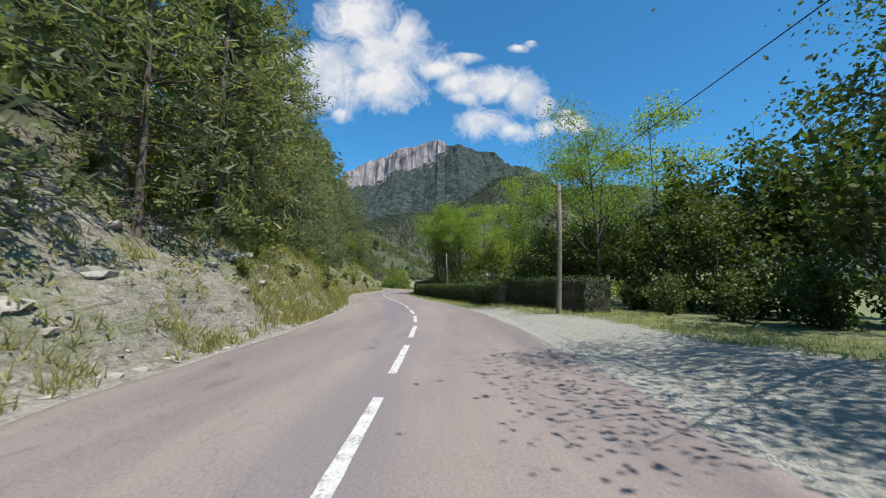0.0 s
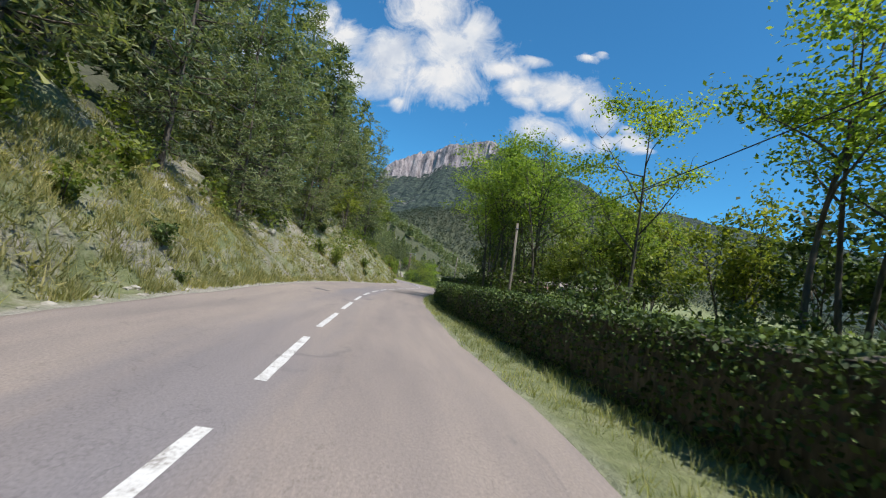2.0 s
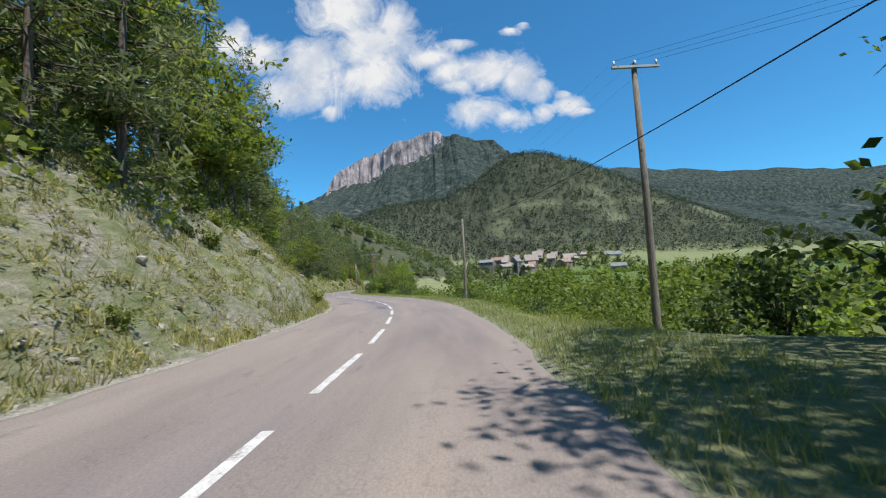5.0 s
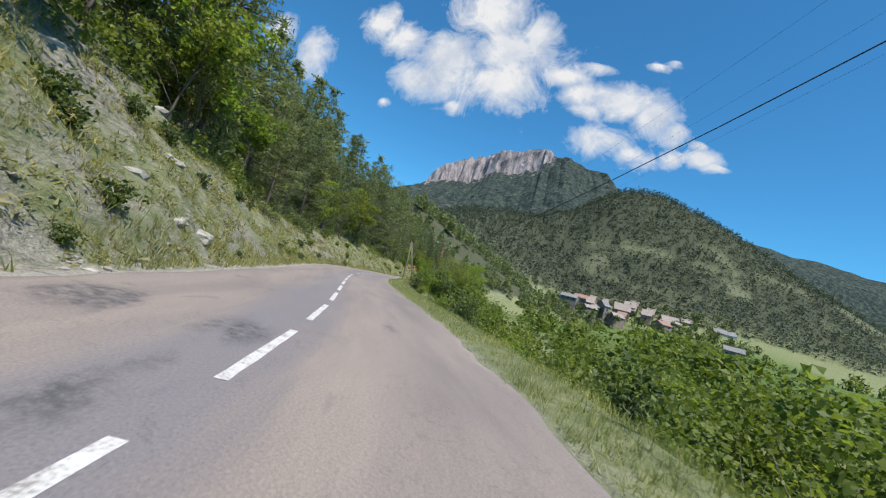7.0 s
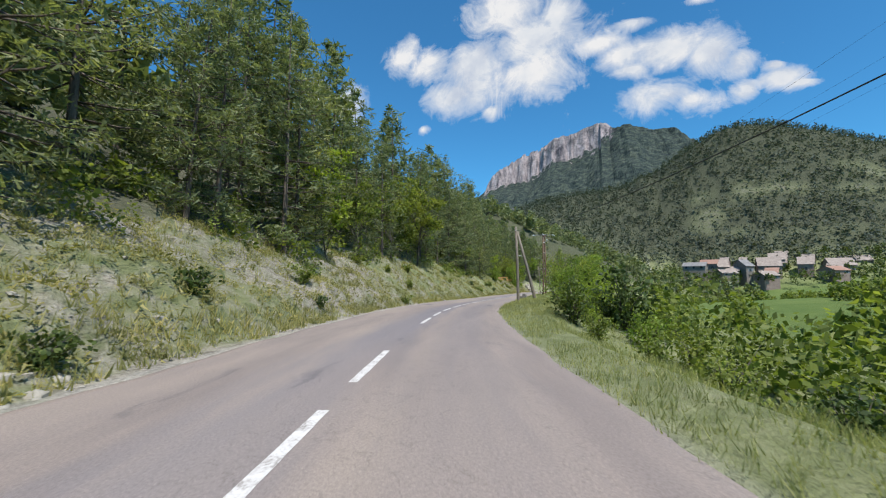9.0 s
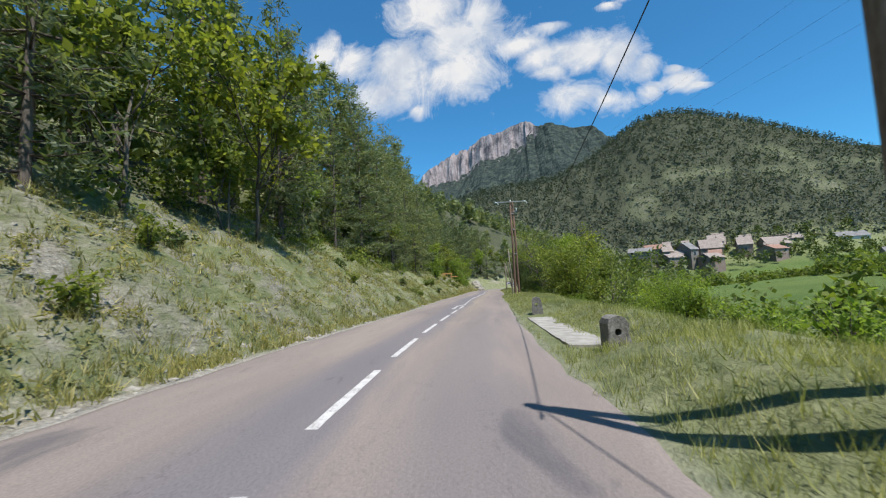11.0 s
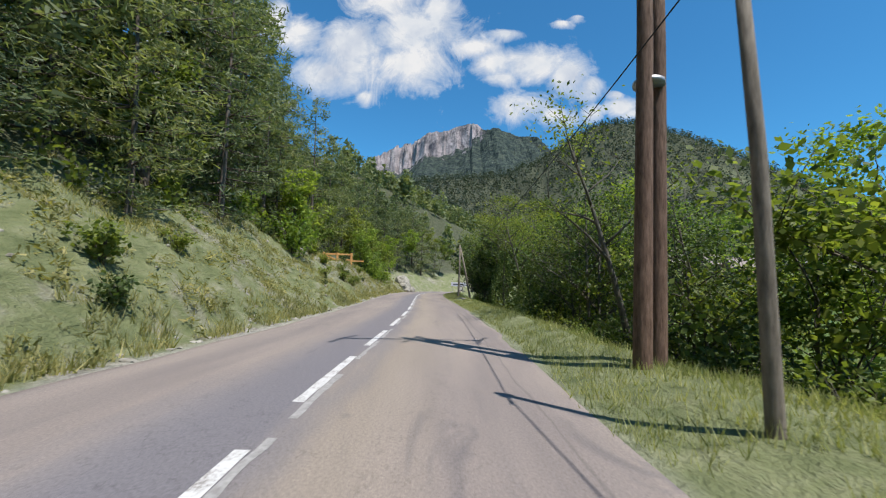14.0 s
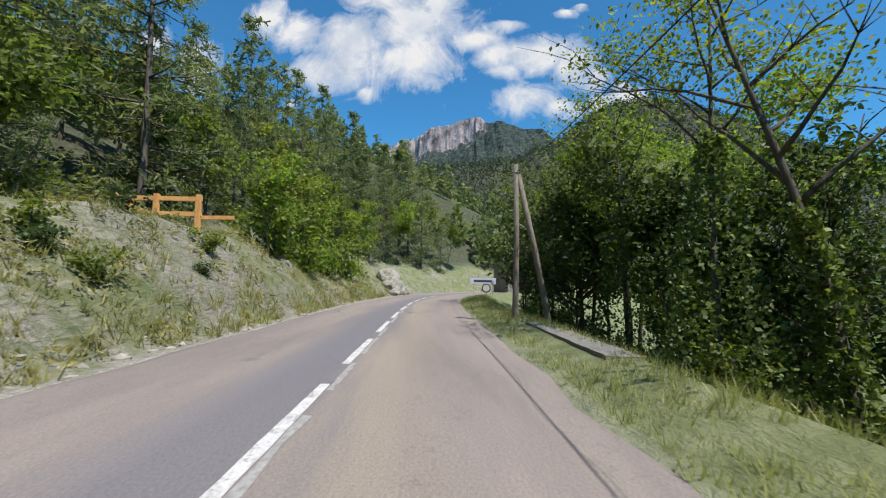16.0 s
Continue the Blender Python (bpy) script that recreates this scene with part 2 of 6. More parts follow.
def mountain_material(name="limestone_mountain", bare=True):
    m = Nodes(name)
    co = m.coords()
    steep = m.n("ShaderNodeSeparateXYZ")
    m.link(m.n("ShaderNodeNewGeometry").outputs["True Normal"], steep.inputs[0])
    tree = m.noise(0.06, 5, 0.7, co)
    big = m.noise(0.008, 4, 0.6, co)
    # Forest green with the blue haze of distance mixed into its colour.
    hazed_forest = m.ramp(tree, [(0.34, (0.018, 0.028, 0.03)), (0.5, (0.05, 0.068, 0.06)), (0.66, (0.115, 0.132, 0.098))])
    vert = m.n("ShaderNodeMapping", i_Scale=(1, 1, 0.3))
    m.link(co, vert.inputs[0])
    rk = m.math("ADD", m.math("MULTIPLY", m.noise(0.035, 8, 0.72, vert.outputs[0], 1.2), 0.65), m.math("MULTIPLY", m.noise(0.018, 6, 0.65, co, 0.6), 0.35))
    rock = m.ramp(rk, [(0.36, (0.06, 0.058, 0.075)), (0.44, (0.22, 0.195, 0.2)), (0.52, (0.43, 0.365, 0.36)), (0.64, (0.57, 0.495, 0.485))])
    thr = m.math("ADD", steep.outputs[2], m.math("MULTIPLY", m.math("SUBTRACT", m.noise(0.02, 6, 0.65, co), 0.5), 0.55))
    rocky = m.math("MULTIPLY", m.ramp(thr, [(0.56, (1, 1, 1)), (0.64, (0, 0, 0))]), m.attr("cliff"))
    scree = m.ramp(m.noise(0.013, 7, 0.62, co, 0.8), [(0.62, (0, 0, 0)), (0.7, (0.7, 0.7, 0.7))])
    col = hazed_forest
    if bare:
        col = m.mix(rocky, m.mix(scree, hazed_forest, (0.24, 0.225, 0.2)), rock)
    m.bump(tree, 1.0, 10.0)
    return m.done(m.mix(1.0, col, (0.78, 0.78, 0.78), "MULTIPLY"), 0.95, 0.05)


def cloud_material():
    m = Nodes("cumulus")
    co = m.coords()
    dens = m.attr("cover")
    n1 = m.noise(0.0052, 10, 0.66, co, 0.9)
    n2 = m.noise(0.02, 6, 0.65, co, 0.5)
    d = m.math("ADD", dens, m.math("ADD", m.math("MULTIPLY", m.math("SUBTRACT", n1, 0.5), 1.75), m.math("MULTIPLY", m.math("SUBTRACT", n2, 0.5), 0.5)))
    alpha = m.ramp(d, [(0.22, (0, 0, 0)), (0.5, (0.42, 0.42, 0.42)), (0.95, (1, 1, 1))])
    # Blue-grey shade and sunlit white of the cloud, put into its glow.
    body = m.ramp(m.noise(0.0042, 5, 0.55, co), [(0.34, (0.62, 0.69, 0.82)), (0.47, (0.83, 0.87, 0.93)), (0.58, (0.97, 0.97, 0.98))])
    edge = m.mix(m.ramp(d, [(0.5, (0, 0, 0)), (0.8, (1, 1, 1))]), (0.86, 0.9, 0.97), body)
    em = m.n("ShaderNodeEmission", i_Strength=0.58)
    m.link(edge, em.inputs[0])
    tr = m.n("ShaderNodeBsdfTransparent")
    mx = m.n("ShaderNodeMixShader")
    m.link(alpha, mx.inputs[0])
    m.link(tr.outputs[0], mx.inputs[1])
    m.link(em.outputs[0], mx.inputs[2])
    m.link(mx.outputs[0], m.out.inputs[0])
    return m.mat


def plain_material(name, a, b, scale=8.0, rough=0.8, bump=0.3, metal=0.0):
    m = Nodes(name)
    f = m.noise(scale, 6, 0.65, m.coords())
    m.bump(f, bump, 0.01)
    m.bsdf.inputs["Metallic"].default_value = metal
    return m.done(m.ramp(f, [(0.3, a), (0.7, b)]), rough, 0.3)


ASPHALT = asphalt_material()
GROUND = ground_material()
MOUNTAIN = mountain_material()
RIDGE_WOOD = mountain_material("far_wooded_ridge", False)
CLOUD = cloud_material()
CONCRETE = plain_material("weathered_concrete", (0.06, 0.055, 0.048), (0.28, 0.262, 0.235), 22, 0.95, 0.9)
PALE_CONCRETE = plain_material("pale_concrete", (0.2, 0.185, 0.16), (0.4, 0.375, 0.335), 3, 0.9, 0.4)
STEEL = plain_material("galvanised_steel", (0.25, 0.25, 0.25), (0.42, 0.42, 0.42), 20, 0.5, 0.1, 0.7)
CABLE = plain_material("black_cable", (0.015, 0.015, 0.016), (0.03, 0.03, 0.03), 5, 0.6, 0.1)
PORCELAIN = plain_material("glass_insulator", (0.45, 0.5, 0.5), (0.6, 0.65, 0.65), 5, 0.25, 0.05)
FENCE_WOOD = plain_material("orange_stained_wood", (0.5, 0.24, 0.075), (0.72, 0.4, 0.15), 6, 0.7, 0.3)
LIMESTONE = plain_material("broken_limestone", (0.13, 0.115, 0.09), (0.42, 0.39, 0.33), 4, 0.95, 0.8)


def paint_material():
    m = Nodes("worn_white_road_paint")
    f = m.noise(28, 5, 0.75, m.coords())
    g = m.noise(3.5, 3, 0.6, m.coords())
    w = m.math("ADD", m.math("MULTIPLY", f, 0.6), m.math("MULTIPLY", g, 0.5))
    m.bump(f, 0.3, 0.004)
    return m.done(m.ramp(w, [(0.44, (0.24, 0.22, 0.205)), (0.5, (0.42, 0.4, 0.38)), (0.58, (0.53, 0.515, 0.5)), (0.8, (0.6, 0.585, 0.57))]), 0.75, 0.3)


PAINT = paint_material()
OLD_PAINT = plain_material("faded_road_paint", (0.19, 0.175, 0.165), (0.36, 0.345, 0.33), 14, 0.85, 0.3)


# ---- mesh helpers ----
def mesh_of(name, verts, faces, material, smooth=False):
    me = bpy.data.meshes.new(name)
    me.from_pydata([tuple(v) for v in verts], [], [tuple(f) for f in faces])
    me.materials.append(material)
    if smooth:
        me.polygons.foreach_set("use_smooth", [True] * len(me.polygons))
    me.update()
    return me


def quad_mesh(name, quads, material, sides=4):
    """A mesh of loose quads (or triangles) from an (n, sides, 3) array."""
    q = np.asarray(quads, np.float32)
    n = len(q)
    me = bpy.data.meshes.new(name)
    me.vertices.add(n * sides)
    me.vertices.foreach_set("co", q.ravel())
    me.loops.add(n * sides)
    me.loops.foreach_set("vertex_index", np.arange(n * sides, dtype=np.int32))
    me.polygons.add(n)
    me.polygons.foreach_set("loop_start", np.arange(0, n * sides, sides, dtype=np.int32))
    me.polygons.foreach_set("loop_total", np.full(n, sides, dtype=np.int32))
    me.materials.append(material)
    me.update(calc_edges=True)
    me.validate()
    return me


def child(name, me, parent, label=""):
    ob = new(name, me)
    ob.parent = parent
    return tagged(ob, label) if label else ob


def part(name, bm, material, parent, label=""):
    me = bpy.data.meshes.new(name)
    bm.to_mesh(me)
    bm.free()
    me.materials.append(material)
    return child(name, me, parent, label)


def tube(points, radii, sides=7):
    """Vertices and faces of a tapered tube along points."""
    pts = [Vector(p) for p in points]
    verts, faces = [], []
    for i, p in enumerate(pts):
        d = (pts[min(i + 1, len(pts) - 1)] - pts[max(i - 1, 0)]).normalized()
        a = d.cross(Vector((0.31, 0.95, 0.05)))
        a = a.normalized() if a.length > 1e-3 else Vector((1, 0, 0))
        b = d.cross(a)
        for k in range(sides):
            t = 2 * math.pi * k / sides
            verts.append(p + (a * math.cos(t) + b * math.sin(t)) * radii[i])
    for i in range(len(pts) - 1):
        for k in range(sides):
            k2 = (k + 1) % sides
            faces.append((i * sides + k, i * sides + k2, (i + 1) * sides + k2, (i + 1) * sides + k))
    faces.append(tuple(range(sides))[::-1])
    faces.append(tuple(range((len(pts) - 1) * sides, len(pts) * sides)))
    return verts, faces


class Gather:
    def __init__(self):
        self.v, self.f = [], []

    def add(self, vf):
        o = len(self.v)
        self.v += list(vf[0])
        self.f += [tuple(i + o for i in f) for f in vf[1]]

    def mesh(self, name, material, smooth=True):
        return mesh_of(name, self.v, self.f, material, smooth)


def box_bm(sx, sy, sz, bevel=0.01, at=(0, 0, 0)):
    bm = bmesh.new()
    bmesh.ops.create_cube(bm, size=1)
    for v in bm.verts:
        v.co = Vector((v.co.x * sx + at[0], v.co.y * sy + at[1], (v.co.z + 0.5) * sz + at[2]))
    if bevel:
        bmesh.ops.bevel(bm, geom=bm.edges[:], offset=bevel, segments=2, affect="EDGES")
    return bm


# ---- the line of the road ----
ROAD_A = [(-90, -1.6), (-20, -0.95), (0, -0.76), (9.5, -0.69), (15, -0.8), (19.3, -1.12), (23.6, -1.66), (27.9, -2.32), (32.2, -3.12), (36.4, -4.03), (40.7, -4.85), (45, -5.65),
          (49.2, -6.37), (53.5, -6.93), (57.8, -7.32), (62, -7.55), (66.5, -7.6), (72, -7.52), (80, -7.5), (86, -7.85), (93.3, -8.68), (97.1, -9.4), (101.3, -10.42), (105.6, -11.75)]
ROAD_B = [(109.7, -13.18), (113.8, -14.74), (117.8, -16.28), (121, -17.5), (128, -20.1), (135, -22.5), (141, -24.3), (147.4, -26.0), (154.7, -27.4), (163.4, -28.55), (172, -29.35), (181, -30.1),
          (189.4, -31.0), (198, -31.8), (206.8, -32.25), (215, -32.75), (224, -33.55), (233.6, -34.45), (242, -35.2), (252, -35.7), (262, -35.2), (272, -32.8), (282, -28), (295, -19), (310, -6), (330, 12)]
_k = np.array(ROAD_A + ROAD_B)
_y, _x = _k[:, 0], _k[:, 1]
_m = np.gradient(_x, _y)


def centre(y):
    y = np.asarray(y, float)
    yc = np.clip(y, _y[0], _y[-1])
    i = np.clip(np.searchsorted(_y, yc) - 1, 0, len(_y) - 2)
    h = _y[i + 1] - _y[i]
    t = (yc - _y[i]) / h
    return ((2 * t**3 - 3 * t**2 + 1) * _x[i] + (t**3 - 2 * t**2 + t) * h * _m[i] + (-2 * t**3 + 3 * t**2) * _x[i + 1] + (t**3 - t**2) * h * _m[i + 1])


def stretch(y):
    s = (centre(np.asarray(y, float) + 0.5) - centre(np.asarray(y, float) - 0.5))
    return np.sqrt(1 + s * s)


def heading(y):
    """The road's turn to the left from +y, in radians."""
    return -math.atan(float(centre(y + 0.5) - centre(y - 0.5)))


def road_xy(y, u):
    return float(centre(y) + u * stretch(y)), float(y)


def sstep(a, b, x):
    t = np.clip((np.asarray(x, float) - a) / (b - a), 0, 1)
    return t * t * (3 - 2 * t)


rng = np.random.default_rng(7)
_lat = rng.random((256, 256))


def vnoise(x, y):
    """Smooth value noise in 0..1 on the plane."""
    x, y = np.asarray(x, float), np.asarray(y, float)
    xi, yi = np.floor(x).astype(int), np.floor(y).astype(int)
    fx, fy = x - xi, y - yi
    fx, fy = fx * fx * (3 - 2 * fx), fy * fy * (3 - 2 * fy)
    g = lambda a, b: _lat[a % 256, b % 256]
    return (g(xi, yi) * (1 - fx) + g(xi + 1, yi) * fx) * (1 - fy) + (g(xi, yi + 1) * (1 - fx) + g(xi + 1, yi + 1) * fx) * fy


def fnoise(x, y, octaves=4):
    s, a, t = 0.0, 1.0, 0.0
    for k in range(octaves):
        s = s + a * vnoise(np.asarray(x) * 2**k + 17.3 * k, np.asarray(y) * 2**k + 5.1 * k)
        t += a
        a *= 0.5
    return s / t


BANK_Y = [-90, 10, 25, 40, 52, 66, 80, 100, 115, 130, 145, 162, 190, 215, 228, 236, 243, 262, 400]
BANK_M = [0.85, 0.85, 0.9, 0.85, 0.72, 0.95, 1.0, 1.05, 0.85, 0.62, 0.62, 0.8, 0.66, 0.7, 0.7, 0.7, 0.66, 0.6, 0.5]
HALF = 3.38


def edge_shift(u, y):
    """Moves an offset from the nominal road edge to the real, uneven one."""
    left = np.interp(y, [-90, 30, 45, 60, 90, 105, 115, 130, 149, 165, 178, 205, 228, 330], [3.4, 3.45, 3.65, 3.6, 3.5, 3.5, 3.26, 3.3, 3.5, 3.2, 3.0, 3.15, 3.3, 3.2]) - HALF
    right = np.interp(y, [-90, 20, 40, 85, 100, 118, 135, 150, 178, 192, 205, 226, 330], [3.38, 3.3, 3.15, 3.3, 3.58, 3.57, 3.3, 3.13, 3.03, 3.1, 3.3, 3.1, 3.1]) - HALF
    return np.where(np.asarray(u) < 0, -left, right)


HILL_CREST = [(-260, 0), (-150, 12), (-77, 44), (-37, 69), (0, 92), (33, 115), (55, 131), (75, 142), (95, 146), (115, 143), (150, 133), (185, 120), (220, 105), (265, 82), (316, 58), (420, 24), (560, 0), (700, 0)]


def hill_height(x, y):
    crest = np.interp(x, [p[0] for p in HILL_CREST], [p[1] for p in HILL_CREST])
    sy = np.where(y < 555, 108.0, 260.0)
    near = sstep(235, 345, y + 0.35 * (x - 60)) * sstep(300, 400, y - 0.9 * np.minimum(x - 10, 0))
    wob = 0.955 + 0.09 * fnoise(x / 60, y / 60, 3)
    gully = 1 + 0.1 * (fnoise(x / 34 + 3, y / 120, 3) - 0.5) * sstep(0, 60, 545 - y)
    return crest * np.exp(-((np.abs(y - 555) / sy) ** 1.8)) * near * wob * gully


def hill_bare(x, y):
    """Where the hill shows scree and old terraces between its pines."""
    hh = hill_height(x, y)
    patch = sstep(0.58, 0.68, fnoise(x / 38 + 40, y / 38, 3)) * sstep(25, 40, hh) * (1 - sstep(80, 98, hh))
    band = sstep(0.8, 0.95, np.sin(hh / 5.5 + 3 * fnoise(x / 50, y / 50, 2))) * sstep(30, 45, hh) * (1 - sstep(75, 90, hh)) * sstep(0.45, 0.55, fnoise(x / 60 + 9, y / 60, 2))
    return np.maximum(patch, band) * sstep(20, 60, x)


def ground_z(x, y):
    x, y = np.asarray(x, float), np.asarray(y, float)
    u = (x - centre(y)) / stretch(y)
    u = u - edge_shift(u, y)
    far = sstep(300, 420, y)
    # cut bank and wooded slope on one side
    d = np.maximum(-u - HALF - 0.25, 0)
    m = np.interp(y, BANK_Y, BANK_M)
    lump = (fnoise(x / 2.3, y / 2.3, 3) - 0.5) * np.clip(d / 2, 0, 1) * 1.2 + (fnoise(x / 0.8 + 50, y / 1.1, 2) - 0.5) * np.clip(d / 1.5, 0, 1) * 0.55 + (fnoise(x / 0.42, y / 0.5, 2) - 0.5) * np.clip(d / 1.2, 0, 1) * 0.34 * (1 - np.clip((d - 6) / 3, 0, 1))
    left = m * np.minimum(d, 6.5) * sstep(0, 1.2, d) + 0.5 * np.clip(d - 6.5, 0, 90) + 0.12 * np.maximum(d - 96.5, 0) + lump
    shelf = sstep(228.5, 232, y) * (1 - sstep(240, 244, y))
    left = left * (1 - shelf) + shelf * (np.minimum(0.98 * d * sstep(0, 1.2, d), 3.05) + 0.5 * np.clip(d - 7.5, 0, 90) + 0.4 * lump)
    left = left * (1 - far) + far * np.minimum(left, 40)
    # verge, slope and valley on the other
    e = np.maximum(u - HALF, 0)
    flat = 1 - sstep(74, 90, y)
    verge = 1.7 + 1.2 * sstep(142, 150, y) * (1 - sstep(196, 206, y))
    grad = 0.55 - 0.22 * sstep(140, 150, y) * (1 - sstep(176, 190, y))
    berm = 0.42 * sstep(0.15, 1.5, e) * sstep(141, 150, y) * (1 - 0.5 * sstep(184, 194, y))
    berm = berm * (1 - sstep(159.0, 160.5, y) * (1 - sstep(169.0, 170.5, y)) * (1 - sstep(1.8, 2.5, e)))
    drop = berm - np.minimum(grad * np.maximum(e - verge, 0), 4.6) + 0.075 * np.maximum(e - 16, 0) * (1 - 0.7 * sstep(60, 200, e))
    garden = 0.25 * sstep(0.3, 3, e) - np.minimum(0.28 * np.maximum(e - 17, 0), 5.5) + 0.03 * np.maximum(e - 40, 0)
    right = flat * garden + (1 - flat) * drop + (fnoise(x / 3.1, y / 3.1, 3) - 0.5) * 0.35 * np.clip(e / 3, 0, 1)
    z = np.where(u < 0, left, right)
    z = z - 0.07 * (1 - sstep(HALF - 0.2, HALF + 0.05, np.abs(u)))
    return z + hill_height(x, y)


def gz(x, y):
    return float(ground_z(x, y))


def build_ground():
    ys = np.concatenate([np.arange(-90, -10, 4), np.arange(-10, 262, 0.58), np.arange(262, 330, 2), np.arange(330, 700, 8), np.geomspace(710, 4200, 24)])
    us = np.concatenate([-np.geomspace(1500, 22, 26), np.arange(-21, -11, 1.0), np.arange(-11, -9.6, 0.4), np.arange(-9.6, -3.5, 0.27), [-3.45, -3.36, -3.1, 0, 3.1, 3.36, 3.45], np.arange(3.6, 12, 0.45), np.arange(12, 40, 1.6), np.arange(40, 330, 7), np.geomspace(335, 2600, 18)])
    Y, U = np.meshgrid(ys, us, indexing="ij")
    X = centre(Y) + (U + edge_shift(U, Y) * np.clip((np.abs(U) - 2.0) / 1.2, 0, 1)) * stretch(Y)
    Z = ground_z(X, Y)
    n, k = Y.shape
    verts = np.stack([X, Y, Z], -1).reshape(-1, 3)
    idx = np.arange(n * k).reshape(n, k)
    faces = np.stack([idx[:-1, :-1], idx[:-1, 1:], idx[1:, 1:], idx[1:, :-1]], -1).reshape(-1, 4)
    me = mesh_of("ground", verts.tolist(), faces.tolist(), GROUND, True)
    d = -U - HALF
    rocky = np.where(U < 0, np.interp(Y, [-90, 14, 26, 50, 75, 90, 118, 130, 145, 165, 180, 222, 231, 330], [0.78, 0.76, 0.46, 0.66, 0.64, 0.6, 0.56, 0.56, 0.74, 0.52, 0.42, 0.46, 0.66, 0.4]), 0.1)
    rocky = rocky + np.where(U < 0, 0.3, 0.14) * np.exp(-((np.abs(U) - HALF - 0.1) / 0.35) ** 2)
    rocky = np.where((U > 25) & (Y > 260), 0.2 + 0.36 * hill_bare(X, Y), rocky)
    gravel = 0.7 * (sstep(HALF - 0.1, HALF + 0.1, U) * (1 - sstep(6.4, 6.9, U + 1.7 * sstep(13, 19, Y) + (fnoise(X, Y) - 0.5) * 1.2)) * sstep(-14, -10, Y) * (1 - sstep(22, 26, Y))) + np.where(U < 0, 0.4, 0.22) * np.exp(-((np.abs(U) - HALF) / 0.15) ** 2)
    field = sstep(24, 34, U) * (1 - sstep(135, 160, U)) * sstep(120, 150, Y) * (1 - sstep(350, 385, Y))
    woods = sstep(5.5, 8.0, d + (fnoise(X / 3, Y / 3) - 0.5) * 3) * 0.85
    woods = np.maximum(woods, 0.96 * sstep(12, 30, hill_height(X, Y)) * (1 - 0.48 * hill_bare(X, Y)))
    for name, val in (("rocky", rocky), ("gravel", np.clip(gravel, 0, 1)), ("field", field), ("woods", woods)):
        a = me.attributes.new(name, "FLOAT", "POINT")
        a.data.foreach_set("value", val.ravel().astype(np.float32))
    tagged(new("ground", me), "grassy verges, stony cut bank and valley floor", "ground", kind="structure")


def build_road():
    ys = np.concatenate([np.arange(-90, 0, 3), np.arange(0, 250, 0.8), np.arange(250, 322, 1.5)])
    us = np.array([-3.42, -3.36, -3.2, -2.4, -1.2, 0, 1.2, 2.4, 3.2, 3.36, 3.42])
    Y, U = np.meshgrid(ys, us, indexing="ij")
    W = U + np.where(np.abs(U) > 3.1, np.sign(U) * (fnoise(Y / 1.3, np.sign(U) * 9 + 20, 3) - 0.5) * 0.36, 0) + edge_shift(U, Y) * np.clip((np.abs(U) - 2.0) / 1.2, 0, 1)
    X = centre(Y) + W * stretch(Y)
    Z = np.where(np.abs(U) > 3.4, -0.09, 0.0) - 0.006 * np.abs(U) ** 1.0 * 0.3
    n, k = Y.shape
    idx = np.arange(n * k).reshape(n, k)
    faces = np.stack([idx[:-1, :-1], idx[:-1, 1:], idx[1:, 1:], idx[1:, :-1]], -1).reshape(-1, 4)
    me = mesh_of("road", np.stack([X, Y, Z], -1).reshape(-1, 3).tolist(), faces.tolist(), ASPHALT, True)
    along = np.concatenate([[0], np.cumsum(np.hypot(np.diff(centre(ys)), np.diff(ys)))])
    for name, val in (("across", U), ("along", np.repeat(along[:, None], k, 1))):
        a = me.attributes.new(name, "FLOAT", "POINT")
        a.data.foreach_set("value", val.ravel().astype(np.float32))
    return tagged(new("road", me), "patched pinkish-grey asphalt country road with worn markings", "road", kind="structure")


def dash_mesh(length, width, name="dash"):
    n = 10
    v, f = [], []
    r = random.Random(int(length * 100))
    for i in range(n + 1):
        w = width / 2 * (1 + r.uniform(-0.1, 0.1))
        y = length * i / n + (r.uniform(-0.05, 0.05) if i in (0, n) else 0)
        v += [(-w, y, 0), (w, y, 0)]
    f = [(2 * i, 2 * i + 1, 2 * i + 3, 2 * i + 2) for i in range(n)]
    return mesh_of(name, v, f, PAINT)


def build_markings(road):
    me = dash_mesh(3.0, 0.135)
    yy = np.arange(-90, 320, 0.05)
    arc = np.concatenate([[0], np.cumsum(np.hypot(np.diff(centre(yy)), np.diff(yy)))])
    for y0, lo, hi in ((6.5, -30, 82), (97.1, 84, 133), (147.4, 135, 262)):
        s0 = np.interp(y0, yy, arc)
        k = np.arange(-40, 60)
        for s in s0 + 4.33 * k:
            y = float(np.interp(s, arc, yy))
            if lo < y < hi and not 180.6 < y < 181.5:
                mid = float(np.interp(s + 1.5, arc, yy))
                ob = child("dash", me, road)
                x, _ = road_xy(y, 0)
                ob.matrix_world = Matrix.Translation((x, y, 0.004)) @ Matrix.Rotation(heading(mid), 4, "Z")
                ob.matrix_basis = ob.matrix_world.copy()


# ---- mountain, far ridge, clouds ----
RIDGE = [(-1500, 200), (-900, 250), (-600, 300), (-505, 350), (-455, 392), (-436, 428), (-393, 466), (-350, 508), (-305, 545), (-240, 560), (-164, 577), (-109, 592), (-70, 602), (-20, 616), (8, 616), (22, 600), (36, 589), (90, 580), (134, 576), (175, 562), (215, 551), (273, 514), (380, 500), (450, 440), (700, 320), (1100, 260), (1600, 230)]
CLIFF_FOOT = [(-1500, 200), (-600, 300), (-500, 345), (-440, 372), (-327, 417), (-212, 460), (-105, 487), (-41, 510), (20, 566), (48, 584), (90, 580)]


